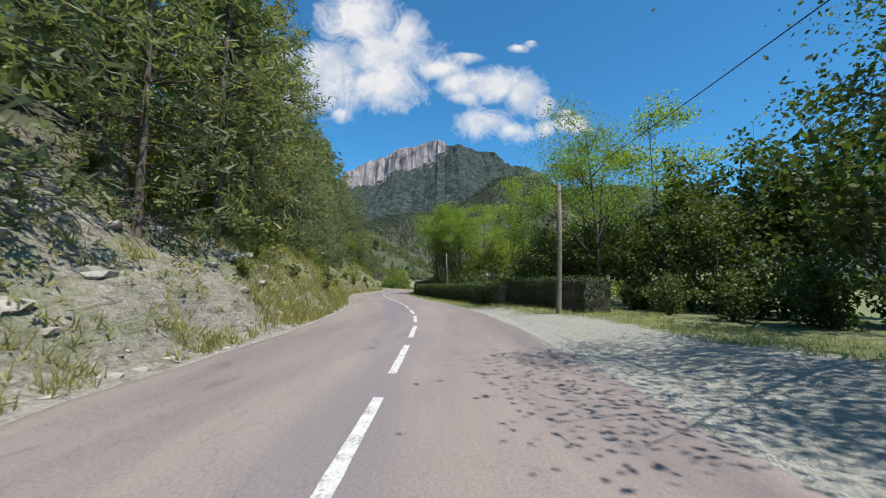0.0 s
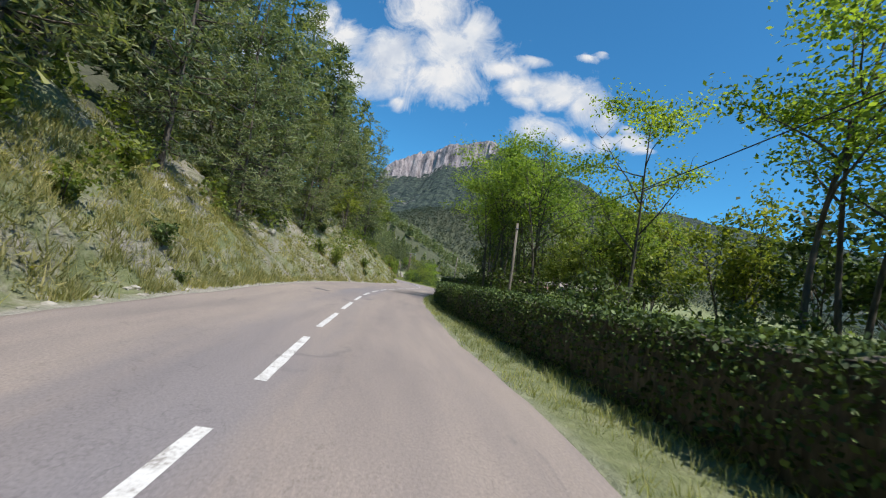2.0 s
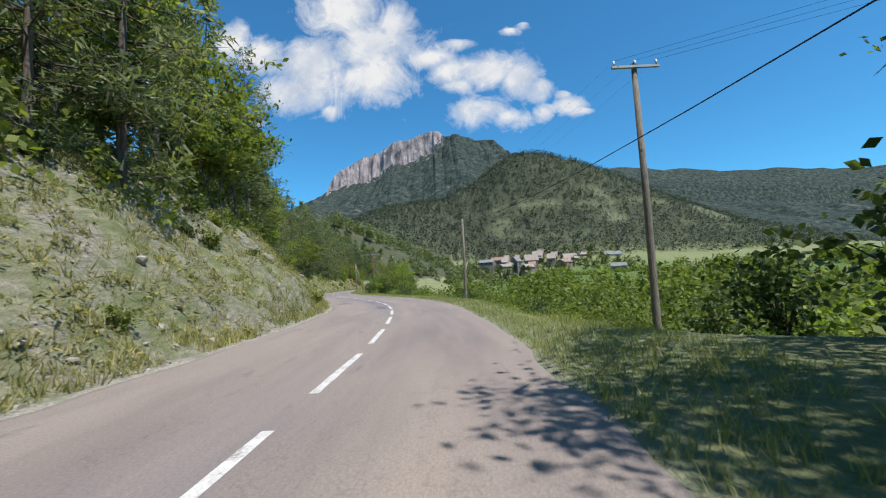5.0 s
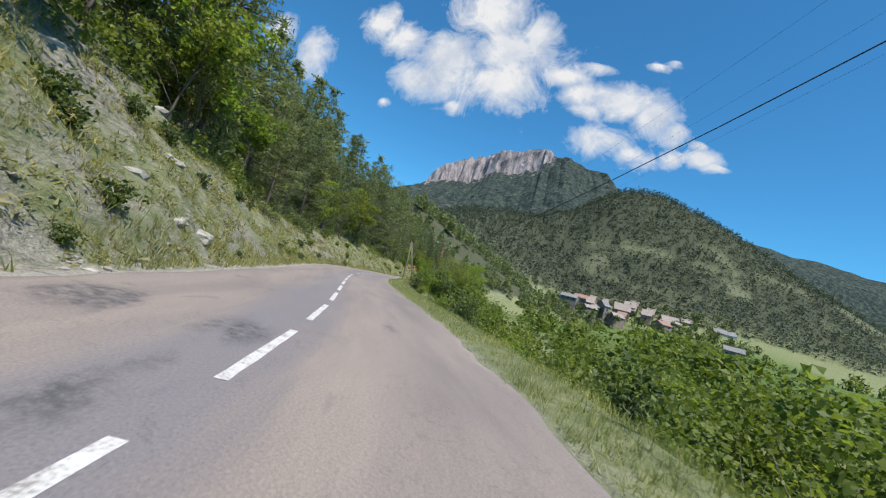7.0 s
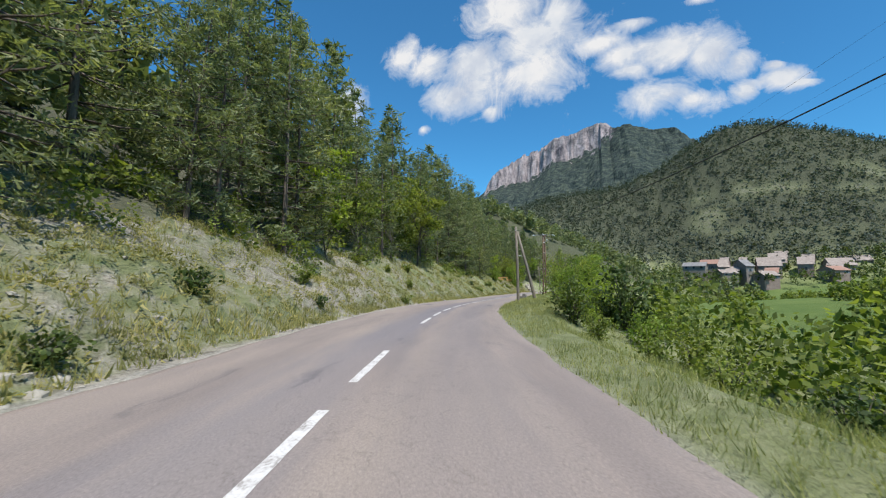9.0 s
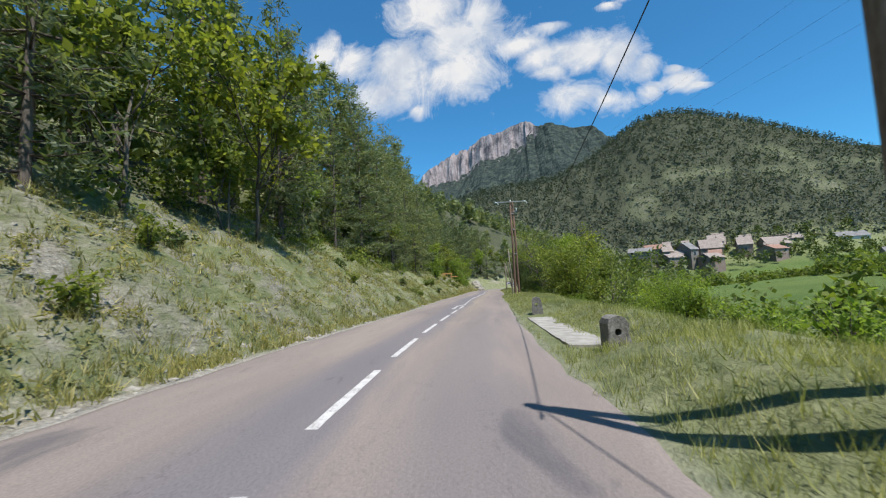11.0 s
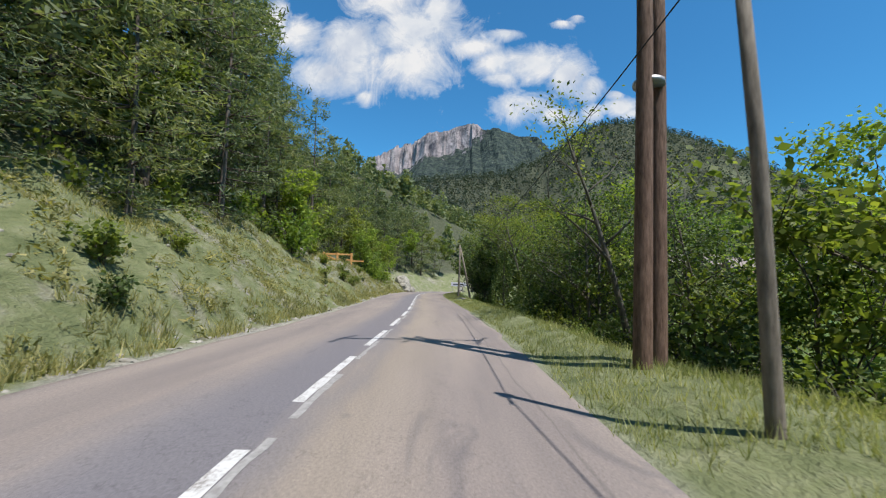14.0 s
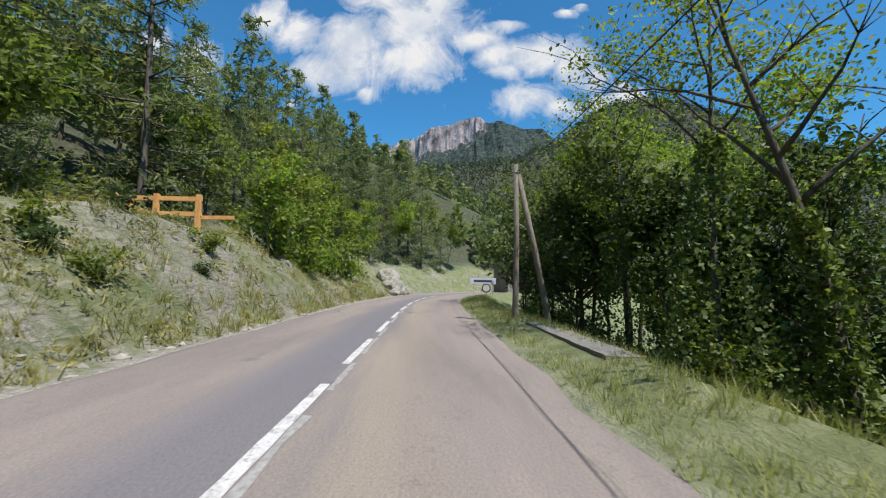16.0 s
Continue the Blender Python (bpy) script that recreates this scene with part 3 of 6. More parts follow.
def build_mountain():
    xs = np.concatenate([np.arange(-1500, -620, 40), np.arange(-620, 340, 7), np.arange(340, 1600, 40)])
    ys = np.concatenate([np.geomspace(620, 1640, 46), np.arange(1650, 1700, 10), np.arange(1700, 1760, 4.0), np.arange(1765, 1900, 15), np.arange(1920, 3000, 90)])
    Y, X = np.meshgrid(ys, xs, indexing="ij")
    top = np.interp(X, [p[0] for p in RIDGE], [p[1] for p in RIDGE]) + (fnoise(X / 26, X * 0 + 3, 4) - 0.5) * 16
    cl = (np.maximum(top - np.interp(X, [p[0] for p in CLIFF_FOOT], [p[1] for p in CLIFF_FOOT]) + (fnoise(X / 22, X * 0 + 31, 3) - 0.5) * 34, 0) * sstep(-520, -430, X)) * (1 - sstep(10, 120, X))
    edge = 1722 + (fnoise(X / 85, X * 0 + 11, 6) - 0.5) * 120
    edge2 = edge + (fnoise((X + 0.35 * Y) / 24, Y / 90, 3) - 0.5) * 46 + np.abs(fnoise(X / 19, Y * 0 + 4, 3) - 0.5) * 30
    foot = top - cl
    t = np.clip((Y - 560) / (edge2 - 560), 0, 1)
    wide = np.linspace(-2, 2, 9)
    calm = sum(math.exp(-k * k) * (np.interp(X + 70 * k, xs, foot[0])) for k in wide) / sum(math.exp(-k * k) for k in wide)
    slope = (calm + (foot - calm) * t ** 9) * t ** 1.45
    spur = (fnoise(X / 130 + Y / 400, Y / 300, 4) - 0.5) * 130 * t * (1 - t ** 6)
    rise = np.clip((Y - edge2) / (16 + 26 * fnoise(X / 17, X * 0 + 8, 2)), 0, 1)
    back = np.maximum(Y - 1790, 0) * 0.35
    Z = slope + spur + cl * (0.75 * rise ** 0.8 + 0.25 * rise ** 3) - back + (fnoise(X / 20, Y / 20, 3) - 0.5) * 9 * t
    Z = np.where(Y > edge2, np.minimum(Z, top + (fnoise(X / 30, Y / 30, 2) - 0.5) * 5), Z) - 25
    n, k = Y.shape
    idx = np.arange(n * k).reshape(n, k)
    faces = np.stack([idx[:-1, :-1], idx[:-1, 1:], idx[1:, 1:], idx[1:, :-1]], -1).reshape(-1, 4)
    me = mesh_of("mountain", np.stack([X, Y, Z + 25], -1).reshape(-1, 3).tolist(), faces.tolist(), MOUNTAIN)
    a = me.attributes.new("cliff", "FLOAT", "POINT")
    a.data.foreach_set("value", np.where(Y > edge2 - 60, sstep(8, 26, cl), 0.0).ravel().astype(np.float32))
    tagged(new("mountain", me), "wooded mountain crowned by a pale grey limestone cliff", "mountain", kind="structure")
    # distant ridge
    xs = np.arange(300, 3600, 60)
    ys = np.array([2300, 2500, 2700, 3000])
    Y, X = np.meshgrid(ys, xs, indexing="ij")
    crest = np.interp(X, [300, 1102, 1320, 1544, 1758, 1900, 2258, 3600], [600, 655, 650, 636, 616, 602, 610, 560]) + (fnoise(X / 160, X * 0, 4) - 0.5) * 60
    Z = crest * np.interp(Y, [2300, 2500, 2700, 3000], [0.1, 0.75, 1.0, 0.7])
    n, k = Y.shape
    idx = np.arange(n * k).reshape(n, k)
    faces = np.stack([idx[:-1, :-1], idx[:-1, 1:], idx[1:, 1:], idx[1:, :-1]], -1).reshape(-1, 4)
    me = mesh_of("far_ridge", np.stack([X, Y, Z], -1).reshape(-1, 3).tolist(), faces.tolist(), RIDGE_WOOD, True)
    tagged(new("far_ridge", me), "long wooded ridge in the blue distance", "mountain", kind="structure")


CLOUDS = {
    "big": [(-392, 1522, 200, 170), (-396, 1311, 202, 161), (-283, 1138, 223, 170), (-311, 974, 197, 118), (-555, 1048, 165, 138), (-579, 925, 192, 124), (-698, 934, 127, 85), (-949, 1181, 104, 95), (-822, 1108, 116, 87), (-495, 824, 55, 41), (-183, 1227, 91, 130)],
    "second": [(-10, 1056, 101, 50), (71, 987, 87, 62), (126, 915, 74, 37), (276, 971, 166, 95), (394, 927, 117, 105), (230, 787, 143, 84), (336, 747, 106, 52), (499, 881, 57, 57), (511, 766, 46, 41)],
    "small": [(633, 792, 67, 45), (688, 766, 49, 15), (611, 847, 34, 18)],
    "strip": [(379, 1175, 59, 19), (446, 1200, 42, 21)],
    "wisp": [(129, 1123, 98, 30)],
    "scrap": [(-833, 781, 35, 26)],
    "low": [(-1277, 956, 93, 124), (-1488, 1048, 81, 97)],
}


def build_clouds():
    for key, blobs in CLOUDS.items():
        b = np.array(blobs, float)
        pad = 120
        x0, x1 = (b[:, 0] - b[:, 2]).min() - pad, (b[:, 0] + b[:, 2]).max() + pad
        z0, z1 = (b[:, 1] - b[:, 3]).min() - pad, (b[:, 1] + b[:, 3]).max() + pad
        xs, zs = np.arange(x0, x1 + 12, 12), np.arange(z0, z1 + 12, 12)
        Zg, Xg = np.meshgrid(zs, xs, indexing="ij")
        dens = np.zeros_like(Xg)
        for cx, cz, rx, rz in blobs:
            r = np.sqrt(((Xg - cx) / (rx * 1.05)) ** 2 + ((Zg - cz) / (rz * 1.05)) ** 2)
            dens = np.maximum(dens, 1.25 - 0.8 * r)
        gap = 0.5 if key in ("wisp", "scrap", "strip") else 0.12
        dens = np.clip(dens - gap * 0.5, -0.6, 1.1)
        n, k = Xg.shape
        idx = np.arange(n * k).reshape(n, k)
        faces = np.stack([idx[:-1, :-1], idx[:-1, 1:], idx[1:, 1:], idx[1:, :-1]], -1).reshape(-1, 4)
        bulge = 30 * np.clip(dens, 0, 1)
        me = mesh_of("cloud", np.stack([Xg, 2000 - bulge, Zg], -1).reshape(-1, 3).tolist(), faces.tolist(), CLOUD, True)
        a = me.attributes.new("cover", "FLOAT", "POINT")
        a.data.foreach_set("value", dens.ravel().astype(np.float32))
        ob = tagged(new("cloud", me), "white cumulus cloud in a blue summer sky" if key in ("big", "second") else "small torn shred of white cloud", "cloud", "clouds", "structure")
        ob.visible_shadow = False


build_ground()
ROAD = build_road()
build_markings(ROAD)
build_mountain()
build_clouds()


# ---- plants ----
def leaves_at(centres, r, size, spread, flat=0.0, aspect=0.5, up=0.5, sides=4):
    """Loose leaves (kites, or needle sprays with three sides) scattered round the given centres; up turns their faces to the sky."""
    n = len(centres)
    p = np.asarray(centres) + r.normal(0, 1, (n, 3)) * spread
    d = r.normal(0, 1, (n, 3))
    d[:, 2] *= 1 - flat
    d /= np.linalg.norm(d, axis=1, keepdims=True) + 1e-9
    f = r.normal(0, 1, (n, 3)) * (1 - 0.5 * up) + np.array((0, 0, 1.6 * up))
    w = np.cross(d, f)
    w /= np.linalg.norm(w, axis=1, keepdims=True) + 1e-9
    s = size * r.uniform(0.6, 1.35, (n, 1))
    a, b = d * s, w * s * aspect
    if sides == 3:
        return np.stack([p - a * 0.4 - b * 0.55, p - a * 0.4 + b * 0.55, p + a * 0.65], 1)
    return np.stack([p - a * 0.5, p - b * 0.5 - a * 0.02, p + a * 0.5, p + b * 0.5 - a * 0.02], 1)


def thing(name, label, category, group=""):
    return tagged(new(name), label, category, group)


def make_pine(seed, h, radius, bare, tufts, size=0.34, twigs=1.9, label="tall dark green pine with a straight trunk"):
    r = np.random.default_rng(seed)
    root = thing("pine_tree", label, "tree", "pines on the slope")
    g = Gather()
    lean = r.normal(0, 0.02, 2)
    pts = [Vector((lean[0] * z * h * z, lean[1] * z * h * z, z * h)) for z in np.linspace(0, 1, 8)]
    g.add(tube([pts[0] - Vector((0, 0, 0.6))] + pts, [h * 0.0125] + [h * 0.0115 * (1 - 0.93 * z) for z in np.linspace(0, 1, 8)], 7))
    cen = []
    whorls = int(h * 1.75)
    for k in range(whorls):
        f = bare + (1 - bare) * (k + r.uniform(-0.3, 0.3)) / whorls
        f = float(np.clip(f, bare, 0.985))
        base = Vector((lean[0] * f * h * f, lean[1] * f * h * f, f * h))
        q = (f - bare) / (1 - bare)
        reach = radius * (0.55 + 0.45 * math.sin(min(1, q * 2.2) * 1.57)) * (1 - q) ** 0.62 + 0.25
        for j in range(r.integers(3, 6)):
            if r.random() < 0.1:
                continue
            ang, ln = r.uniform(0, 6.283), reach * r.uniform(0.6, 1.2)
            up = (0.05 + 0.5 * q) * ln * r.uniform(0.5, 1.2) - 0.1 * ln
            tip = base + Vector((math.cos(ang) * ln, math.sin(ang) * ln, up))
            mid = base.lerp(tip, 0.5) - Vector((0, 0, 0.04 * ln))
            if ln > twigs:
                g.add(tube([base, mid, tip], [0.014 * ln + 0.012, 0.01 * ln + 0.006, 0.006], 3))
            m = max(2, int(tufts * ln / radius))
            for t in r.uniform(0.28, 1.05, m):
                side = r.normal(0, 0.13 * ln * (1.15 - 0.4 * t))
                c = base.lerp(mid, t * 2) if t < 0.5 else mid.lerp(tip, (t - 0.5) * 2)
                cen.append((c.x - math.sin(ang) * side, c.y + math.cos(ang) * side, c.z + r.normal(0, 0.06) + 0.06))
        # a few dead twigs under the crown
    for k in range(int(6 * bare * 10)):
        f = r.uniform(0.03, max(bare, 0.1))
        ang, ln = r.uniform(0, 6.283), r.uniform(0.4, 1.6)
        base = Vector((0, 0, f * h))
        g.add(tube([base, base + Vector((math.cos(ang) * ln, math.sin(ang) * ln, r.uniform(-0.3, 0.2)))], [0.02, 0.005], 3))
    child("trunk", g.mesh("pine_trunk", PINE_BARK), root, "grey-brown scaly trunk")
    cen = np.repeat(np.array(cen), 5, 0)
    child("crown", quad_mesh("pine_crown", leaves_at(cen, r, size, 0.17, 0.3, 0.2, 0.35, 3), PINE, 3), root)
    return root


def make_tree(seed, h, radius, leaf, n_leaf, size, clear=0.3, stems=1, open_=0.3, label="", name="deciduous_tree", bark=None, group="", flatness=0.8, spread=0.11):
    r = np.random.default_rng(seed)
    root = thing(name, label, "tree" if name.endswith("tree") else "shrub", group)
    g, ends = Gather(), []

    def grow(p, d, ln, rad, depth):
        pts, radii, q = [p], [rad], Vector(p)
        dd = Vector(d)
        seg = 4 if depth < 2 else 2
        for k in range(seg):
            dd = (dd + Vector(r.normal(0, 0.13, 3)) + Vector((0, 0, 0.05))).normalized()
            q = q + dd * ln / seg
            pts.append(q.copy())
            radii.append(rad * (1 - 0.56 * (k + 1) / seg))
        g.add(tube(pts, radii, 6 if depth == 0 else 3))
        if depth >= 2:
            ends.extend([pts[1], pts[1].lerp(pts[2], 0.5), pts[2]])
            return
        for k in range(int(r.integers(5, 8))):
            at = pts[2 + (k % 3)] if depth else pts[1 + (k % 4)] if k > 3 else pts[2 + (k % 3)]
            ang = r.uniform(0, 6.283)
            tilt = r.uniform(0.45, 1.05)
            side = Vector((math.cos(ang), math.sin(ang), 0))
            nd = (dd * math.cos(tilt) + side * math.sin(tilt) * flatness + Vector((0, 0, 0.12))).normalized()
            grow(at, nd, ln * r.uniform(0.5, 0.75), rad * 0.45, depth + 1)

    for s in range(stems):
        ang = r.uniform(0, 6.283)
        tip = Vector((math.cos(ang), math.sin(ang), 0)) * (0.0 if stems == 1 else r.uniform(0.15, 0.5))
        p0 = Vector((tip.x * 0.5, tip.y * 0.5, -0.4))
        grow(p0, (tip * 0.6 + Vector((0, 0, 1))).normalized(), h * 0.55, h * 0.008 + 0.02, 0)
    e = np.array([tuple(v) for v in ends])
    kz = h * 0.96 / e[:, 2].max()
    e[:, 2] *= kz
    kr = radius / np.percentile(np.hypot(e[:, 0], e[:, 1]), 92)
    e[:, :2] *= kr
    g.v = [Vector((v[0] * kr, v[1] * kr, v[2] * kz)) for v in g.v]
    child("trunk", g.mesh("tree_trunk", bark or BARK), root, "thin grey trunk and limbs" if stems == 1 else "several thin grey stems")
    keep = e[:, 2] > clear * h
    e = e[keep]
    r.shuffle(e)
    e = e[: max(12, int(len(e) * (1 - open_)))]
    weight = r.gamma(1.3, 1.0, len(e)) + 0.15
    cen = e[r.choice(len(e), n_leaf, p=weight / weight.sum())]
    cl = leaves_at(cen, r, size, np.array((1, 1, 0.5)) * radius * spread, 0.25, 0.62)
    child("crown", quad_mesh("tree_crown", cl, leaf), root)
    return root


def make_limb_tree(seed, h, radius, lean, leaf, n_leaf, size, label, name="locust_tree", group="", leafy=0.9, clear=0.4, limbs=9, ivy=0.0, ivy_reach=0.4, stems=1, girth=1.0):
    """An open tree with long curving limbs and layered sprays of leaves, on request with an ivy coat round its stem."""
    r = np.random.default_rng(seed)
    root = thing(name, label, "tree", group)
    g, ends, coat = Gather(), [], []
    for s in range(stems):
        off = Vector((r.normal(0, 0.25), r.normal(0, 0.25), 0)) * (stems > 1)
        tilt = Vector((lean[0] + off.x * 4, lean[1] + off.y * 4, 0))
        hh = h * (1 if s == 0 else r.uniform(0.75, 0.95))
        bend = Vector((r.normal(0, 0.06), r.normal(0, 0.06), 0)) * h
        stem = [off + tilt * t ** 1.4 + bend * math.sin(t * 4.5) * 0.35 + Vector((0, 0, -0.4 + (hh + 0.4) * t)) for t in np.linspace(0, 1, 10)]
        thick = [girth * (0.0085 * h + 0.02) * (1 - 0.82 * t) for t in np.linspace(0, 1, 10)]
        g.add(tube(stem, thick, 7))

        def on_stem(f):
            i = min(int(f * 9), 8)
            return stem[i].lerp(stem[i + 1], f * 9 - i)
        turn = r.uniform(0, 6.28)
        for k in range(limbs):
            f = clear + (0.97 - clear) * (k + r.uniform(0.1, 0.9)) / limbs
            turn += 2.4 + r.normal(0, 0.4)
            ln = radius * (1.25 - 0.75 * (f - clear) / (1 - clear)) * r.uniform(0.7, 1.15)
            d = Vector((math.cos(turn), math.sin(turn), r.uniform(0.35, 1.0))).normalized()
            p, pts = on_stem(f), []
            for i in range(6):
                pts.append(p.copy())
                d = (d + Vector((r.normal(0, 0.13), r.normal(0, 0.13), r.normal(0.02, 0.1)))).normalized()
                p = p + d * ln / 5
            r0 = thick[min(int(f * 9), 9)] * 0.62 + 0.008
            g.add(tube(pts, [r0 * (1 - 0.85 * i / 5) for i in range(6)], 5))
            bare = r.random() > leafy
            for j in range(6):
                i = int(r.integers(2, 6))
                a2 = r.uniform(0, 6.28)
                d2 = (d * 0.7 + Vector((math.cos(a2), math.sin(a2), r.uniform(-0.1, 0.6)))).normalized()
                l2 = ln * r.uniform(0.22, 0.5)
                q = pts[i] + d2 * l2
                m = pts[i].lerp(q, 0.5) + Vector(r.normal(0, 0.06, 3)) * l2
                g.add(tube([pts[i], m, q], [r0 * 0.32, r0 * 0.2, 0.004], 3))
                if not bare:
                    ends += [pts[i], m, q, q]
        if ivy and s == 0:
            for t, a3 in zip(r.uniform(0, 1, int(6000 * ivy)) ** 1.15, r.uniform(0, 6.28, int(6000 * ivy))):
                c = on_stem(0.02 + t * ivy)
                reach = (0.12 + ivy_reach * (1 - t) ** 0.8 * (0.75 + 0.5 * vnoise(a3 * 1.3, t * 7 + seed))) * r.uniform(0.7, 1.0) ** 0.5
                coat.append((c.x + math.cos(a3) * reach, c.y + math.sin(a3) * reach, c.z))
    child("trunk", g.mesh("limb_tree_wood", BARK), root, "dark curving trunk and limbs")
    e = np.array([tuple(v) for v in ends])
    weight = r.gamma(1.2, 1.0, len(e)) + 0.1
    cen = e[r.choice(len(e), n_leaf, p=weight / weight.sum())]
    child("crown", quad_mesh("limb_tree_crown", leaves_at(cen, r, size, np.array((0.48, 0.48, 0.2)) * radius / 3.2, 0.35, 0.55, 0.6), leaf), root)
    if coat:
        child("ivy", quad_mesh("ivy_coat", leaves_at(np.array(coat), r, 0.125, 0.07, 0.0, 0.85, 0.3), IVY), root, "dark glossy ivy coat round the trunk")
    return root


def make_shrub(seed, h, radius, leaf, n_leaf, size, label, group="shrubs by the road", aspect=0.62):
    r = np.random.default_rng(seed)
    root = thing("shrub", label, "shrub", group)
    g, cen = Gather(), []
    for k in range(9):
        ang, ln = r.uniform(0, 6.283), h * r.uniform(0.6, 1.05)
        out = radius * r.uniform(0.15, 0.9)
        tip = Vector((math.cos(ang) * out, math.sin(ang) * out, ln))
        mid = Vector((tip.x * 0.35, tip.y * 0.35, ln * 0.55))
        g.add(tube([(0, 0, -0.2), mid, tip], [0.02 + 0.008 * h, 0.012 + 0.004 * h, 0.004], 4))
        for t in r.uniform(0.12, 1.0, 26):
            c = Vector((0, 0, 0)).lerp(mid, t * 2) if t < 0.5 else mid.lerp(tip, t * 2 - 1)
            cen.append((c.x + r.normal(0, radius * 0.2), c.y + r.normal(0, radius * 0.2), max(0.05, c.z + r.normal(0, h * 0.07))))
    child("woody_base", g.mesh("shrub_wood", BARK), root)
    cen = np.array(cen)[r.integers(0, len(cen), n_leaf)]
    child("foliage", quad_mesh("shrub_foliage", leaves_at(cen, r, size, radius * 0.09, 0.2, aspect), leaf), root)
    return root


def plant(proto, spots):
    """Sets copies of one plant at (x, y, size, turn); the plant itself takes the first place."""
    for k, (x, y, s, turn) in enumerate(spots):
        m = Matrix.Translation((x, y, gz(x, y) - 0.05)) @ Matrix.Rotation(turn, 4, "Z") @ Matrix.Scale(s, 4)
        if k == 0:
            proto.matrix_basis = m
        else:
            ob = copy_thing(proto, m)
            ob.matrix_basis = m


def spots_on(rows, r):
    """Rows of (y, u, scale) as places with a random turn."""
    out = []
    for y, u, s in rows:
        x, yy = road_xy(y, u)
        out.append((x, yy, s, r.uniform(0, 6.28)))
    return out


WOOD_Y = [-30, 0, 25, 40, 60, 80, 100, 118, 135, 160, 185, 215, 236, 262, 300]
WOOD_U = [8.6, 7.2, 8.0, 8.0, 8.0, 8.6, 9.6, 9.6, 9.2, 9.2, 9.0, 9.6, 12.4, 9.6, 9.0]


def build_woods():
    r = np.random.default_rng(21)
    thin = [make_pine(5, 17.0, 3.6, 0.16, 7, 0.78, twigs=2.4), make_pine(6, 19.0, 3.5, 0.18, 7, 0.78, twigs=2.4)]
    pines = [make_pine(1, 17.0, 3.8, 0.03, 16, 0.42), make_pine(2, 19.0, 3.4, 0.16, 15, 0.44), make_pine(3, 14.0, 3.4, 0.04, 16, 0.4), make_pine(4, 16.0, 3.9, 0.05, 16, 0.42)]
    broad = [make_tree(11, 10.0, 3.2, LEAF, 2400, 0.32, 0.16, label="leafy green broadleaf tree at the wood's edge", group="broadleaf trees on the slope"),
             make_tree(12, 8.0, 2.8, LEAF, 2300, 0.31, 0.1, stems=2, label="leafy green broadleaf tree at the wood's edge", group="broadleaf trees on the slope"),
             make_tree(13, 9.0, 3.0, BRIGHT_LEAF, 2300, 0.31, 0.12, label="bright green young broadleaf tree", group="broadleaf trees on the slope")]
    lists = [[] for _ in range(6)]
    blist = [[] for _ in range(3)]
    edge_y, edge_u = WOOD_Y, WOOD_U
    leafy = [0.0, 0.0, 0.0, 0.06, 0.15, 0.4, 0.75, 0.65, 0.18, 0.36, 0.34, 0.3, 0.55, 0.5, 0.4]
    for row in range(3):
        step = 3.4 + 0.6 * row
        for y in np.arange(-14, 292, step):
            yy = y + r.uniform(-1.3, 1.3)
            u0 = np.interp(yy, edge_y, edge_u)
            u = -(u0 + row * 3.6 + r.uniform(-1.2, 1.2))
            if row == 0 and r.random() < 0.1:
                continue
            x, _ = road_xy(yy, u)
            if row < 2 and r.random() < np.interp(yy, edge_y, leafy) * (1.0 if row == 0 else 0.6):
                blist[int(r.integers(0, 3))].append((x, yy, r.uniform(0.55, 1.05), r.uniform(0, 6.28)))
            else:
                s = r.uniform(0.72, 1.08) * (0.85 if row == 0 else 1.0) * (0.9 if yy > 236 else 1.0)
                lists[int(r.choice([0, 2, 3])) if row < 1 else int(r.integers(0, 4)) if row == 1 and r.random() < 0.5 else int(r.integers(4, 6))].append((x, yy, s, r.uniform(0, 6.28)))
    for x, yy, s in ((-42.1, 192.1, 1.3), (-43.2, 199.5, 1.1), (-43.0, 204.5, 1.15), (-42.6, 209.8, 1.05), (-44.0, 214.5, 1.1), (-46.0, 220.0, 1.1), (-17.2, 77.5, 0.85)):
        lists[2].append((x, yy, s, r.uniform(0, 6.28)))
    for y, u, s in ((223.0, -8.6, 0.62), (226.5, -9.4, 0.7), (230.5, -9.0, 0.6), (242.5, -6.6, 0.6), (246.5, -7.2, 0.75), (250.5, -6.2, 0.7), (255, -6.6, 0.8), (260, -6.2, 0.75), (248.5, -9.5, 0.9)):
        x, _ = road_xy(y, u)
        blist[int(r.integers(1, 3))].append((x, y, s, r.uniform(0, 6.28)))
    lists[0] += [(-46.0, 200.0, 1.22, 0.4), (-45.7, 222.0, 1.12, 2.0), (-27.0, 118.0, 0.9, 1.0), (-49.5, 228.0, 1.2, 0.7), (-48.5, 234.0, 1.15, 1.7), (-47.5, 241.0, 1.1, 2.7), (-45.5, 215.0, 1.2, 3.7), (-45.0, 208.0, 1.15, 4.7)]
    plant(make_pine(8, 3.3, 1.25, 0.06, 12, 0.2, 0.5, "young light green pine on the stony bank"), [(-35.1, 152.8, 1.0, 0.0)])
    for p, l in zip(pines + thin + broad, lists + blist):
        plant(p, l)


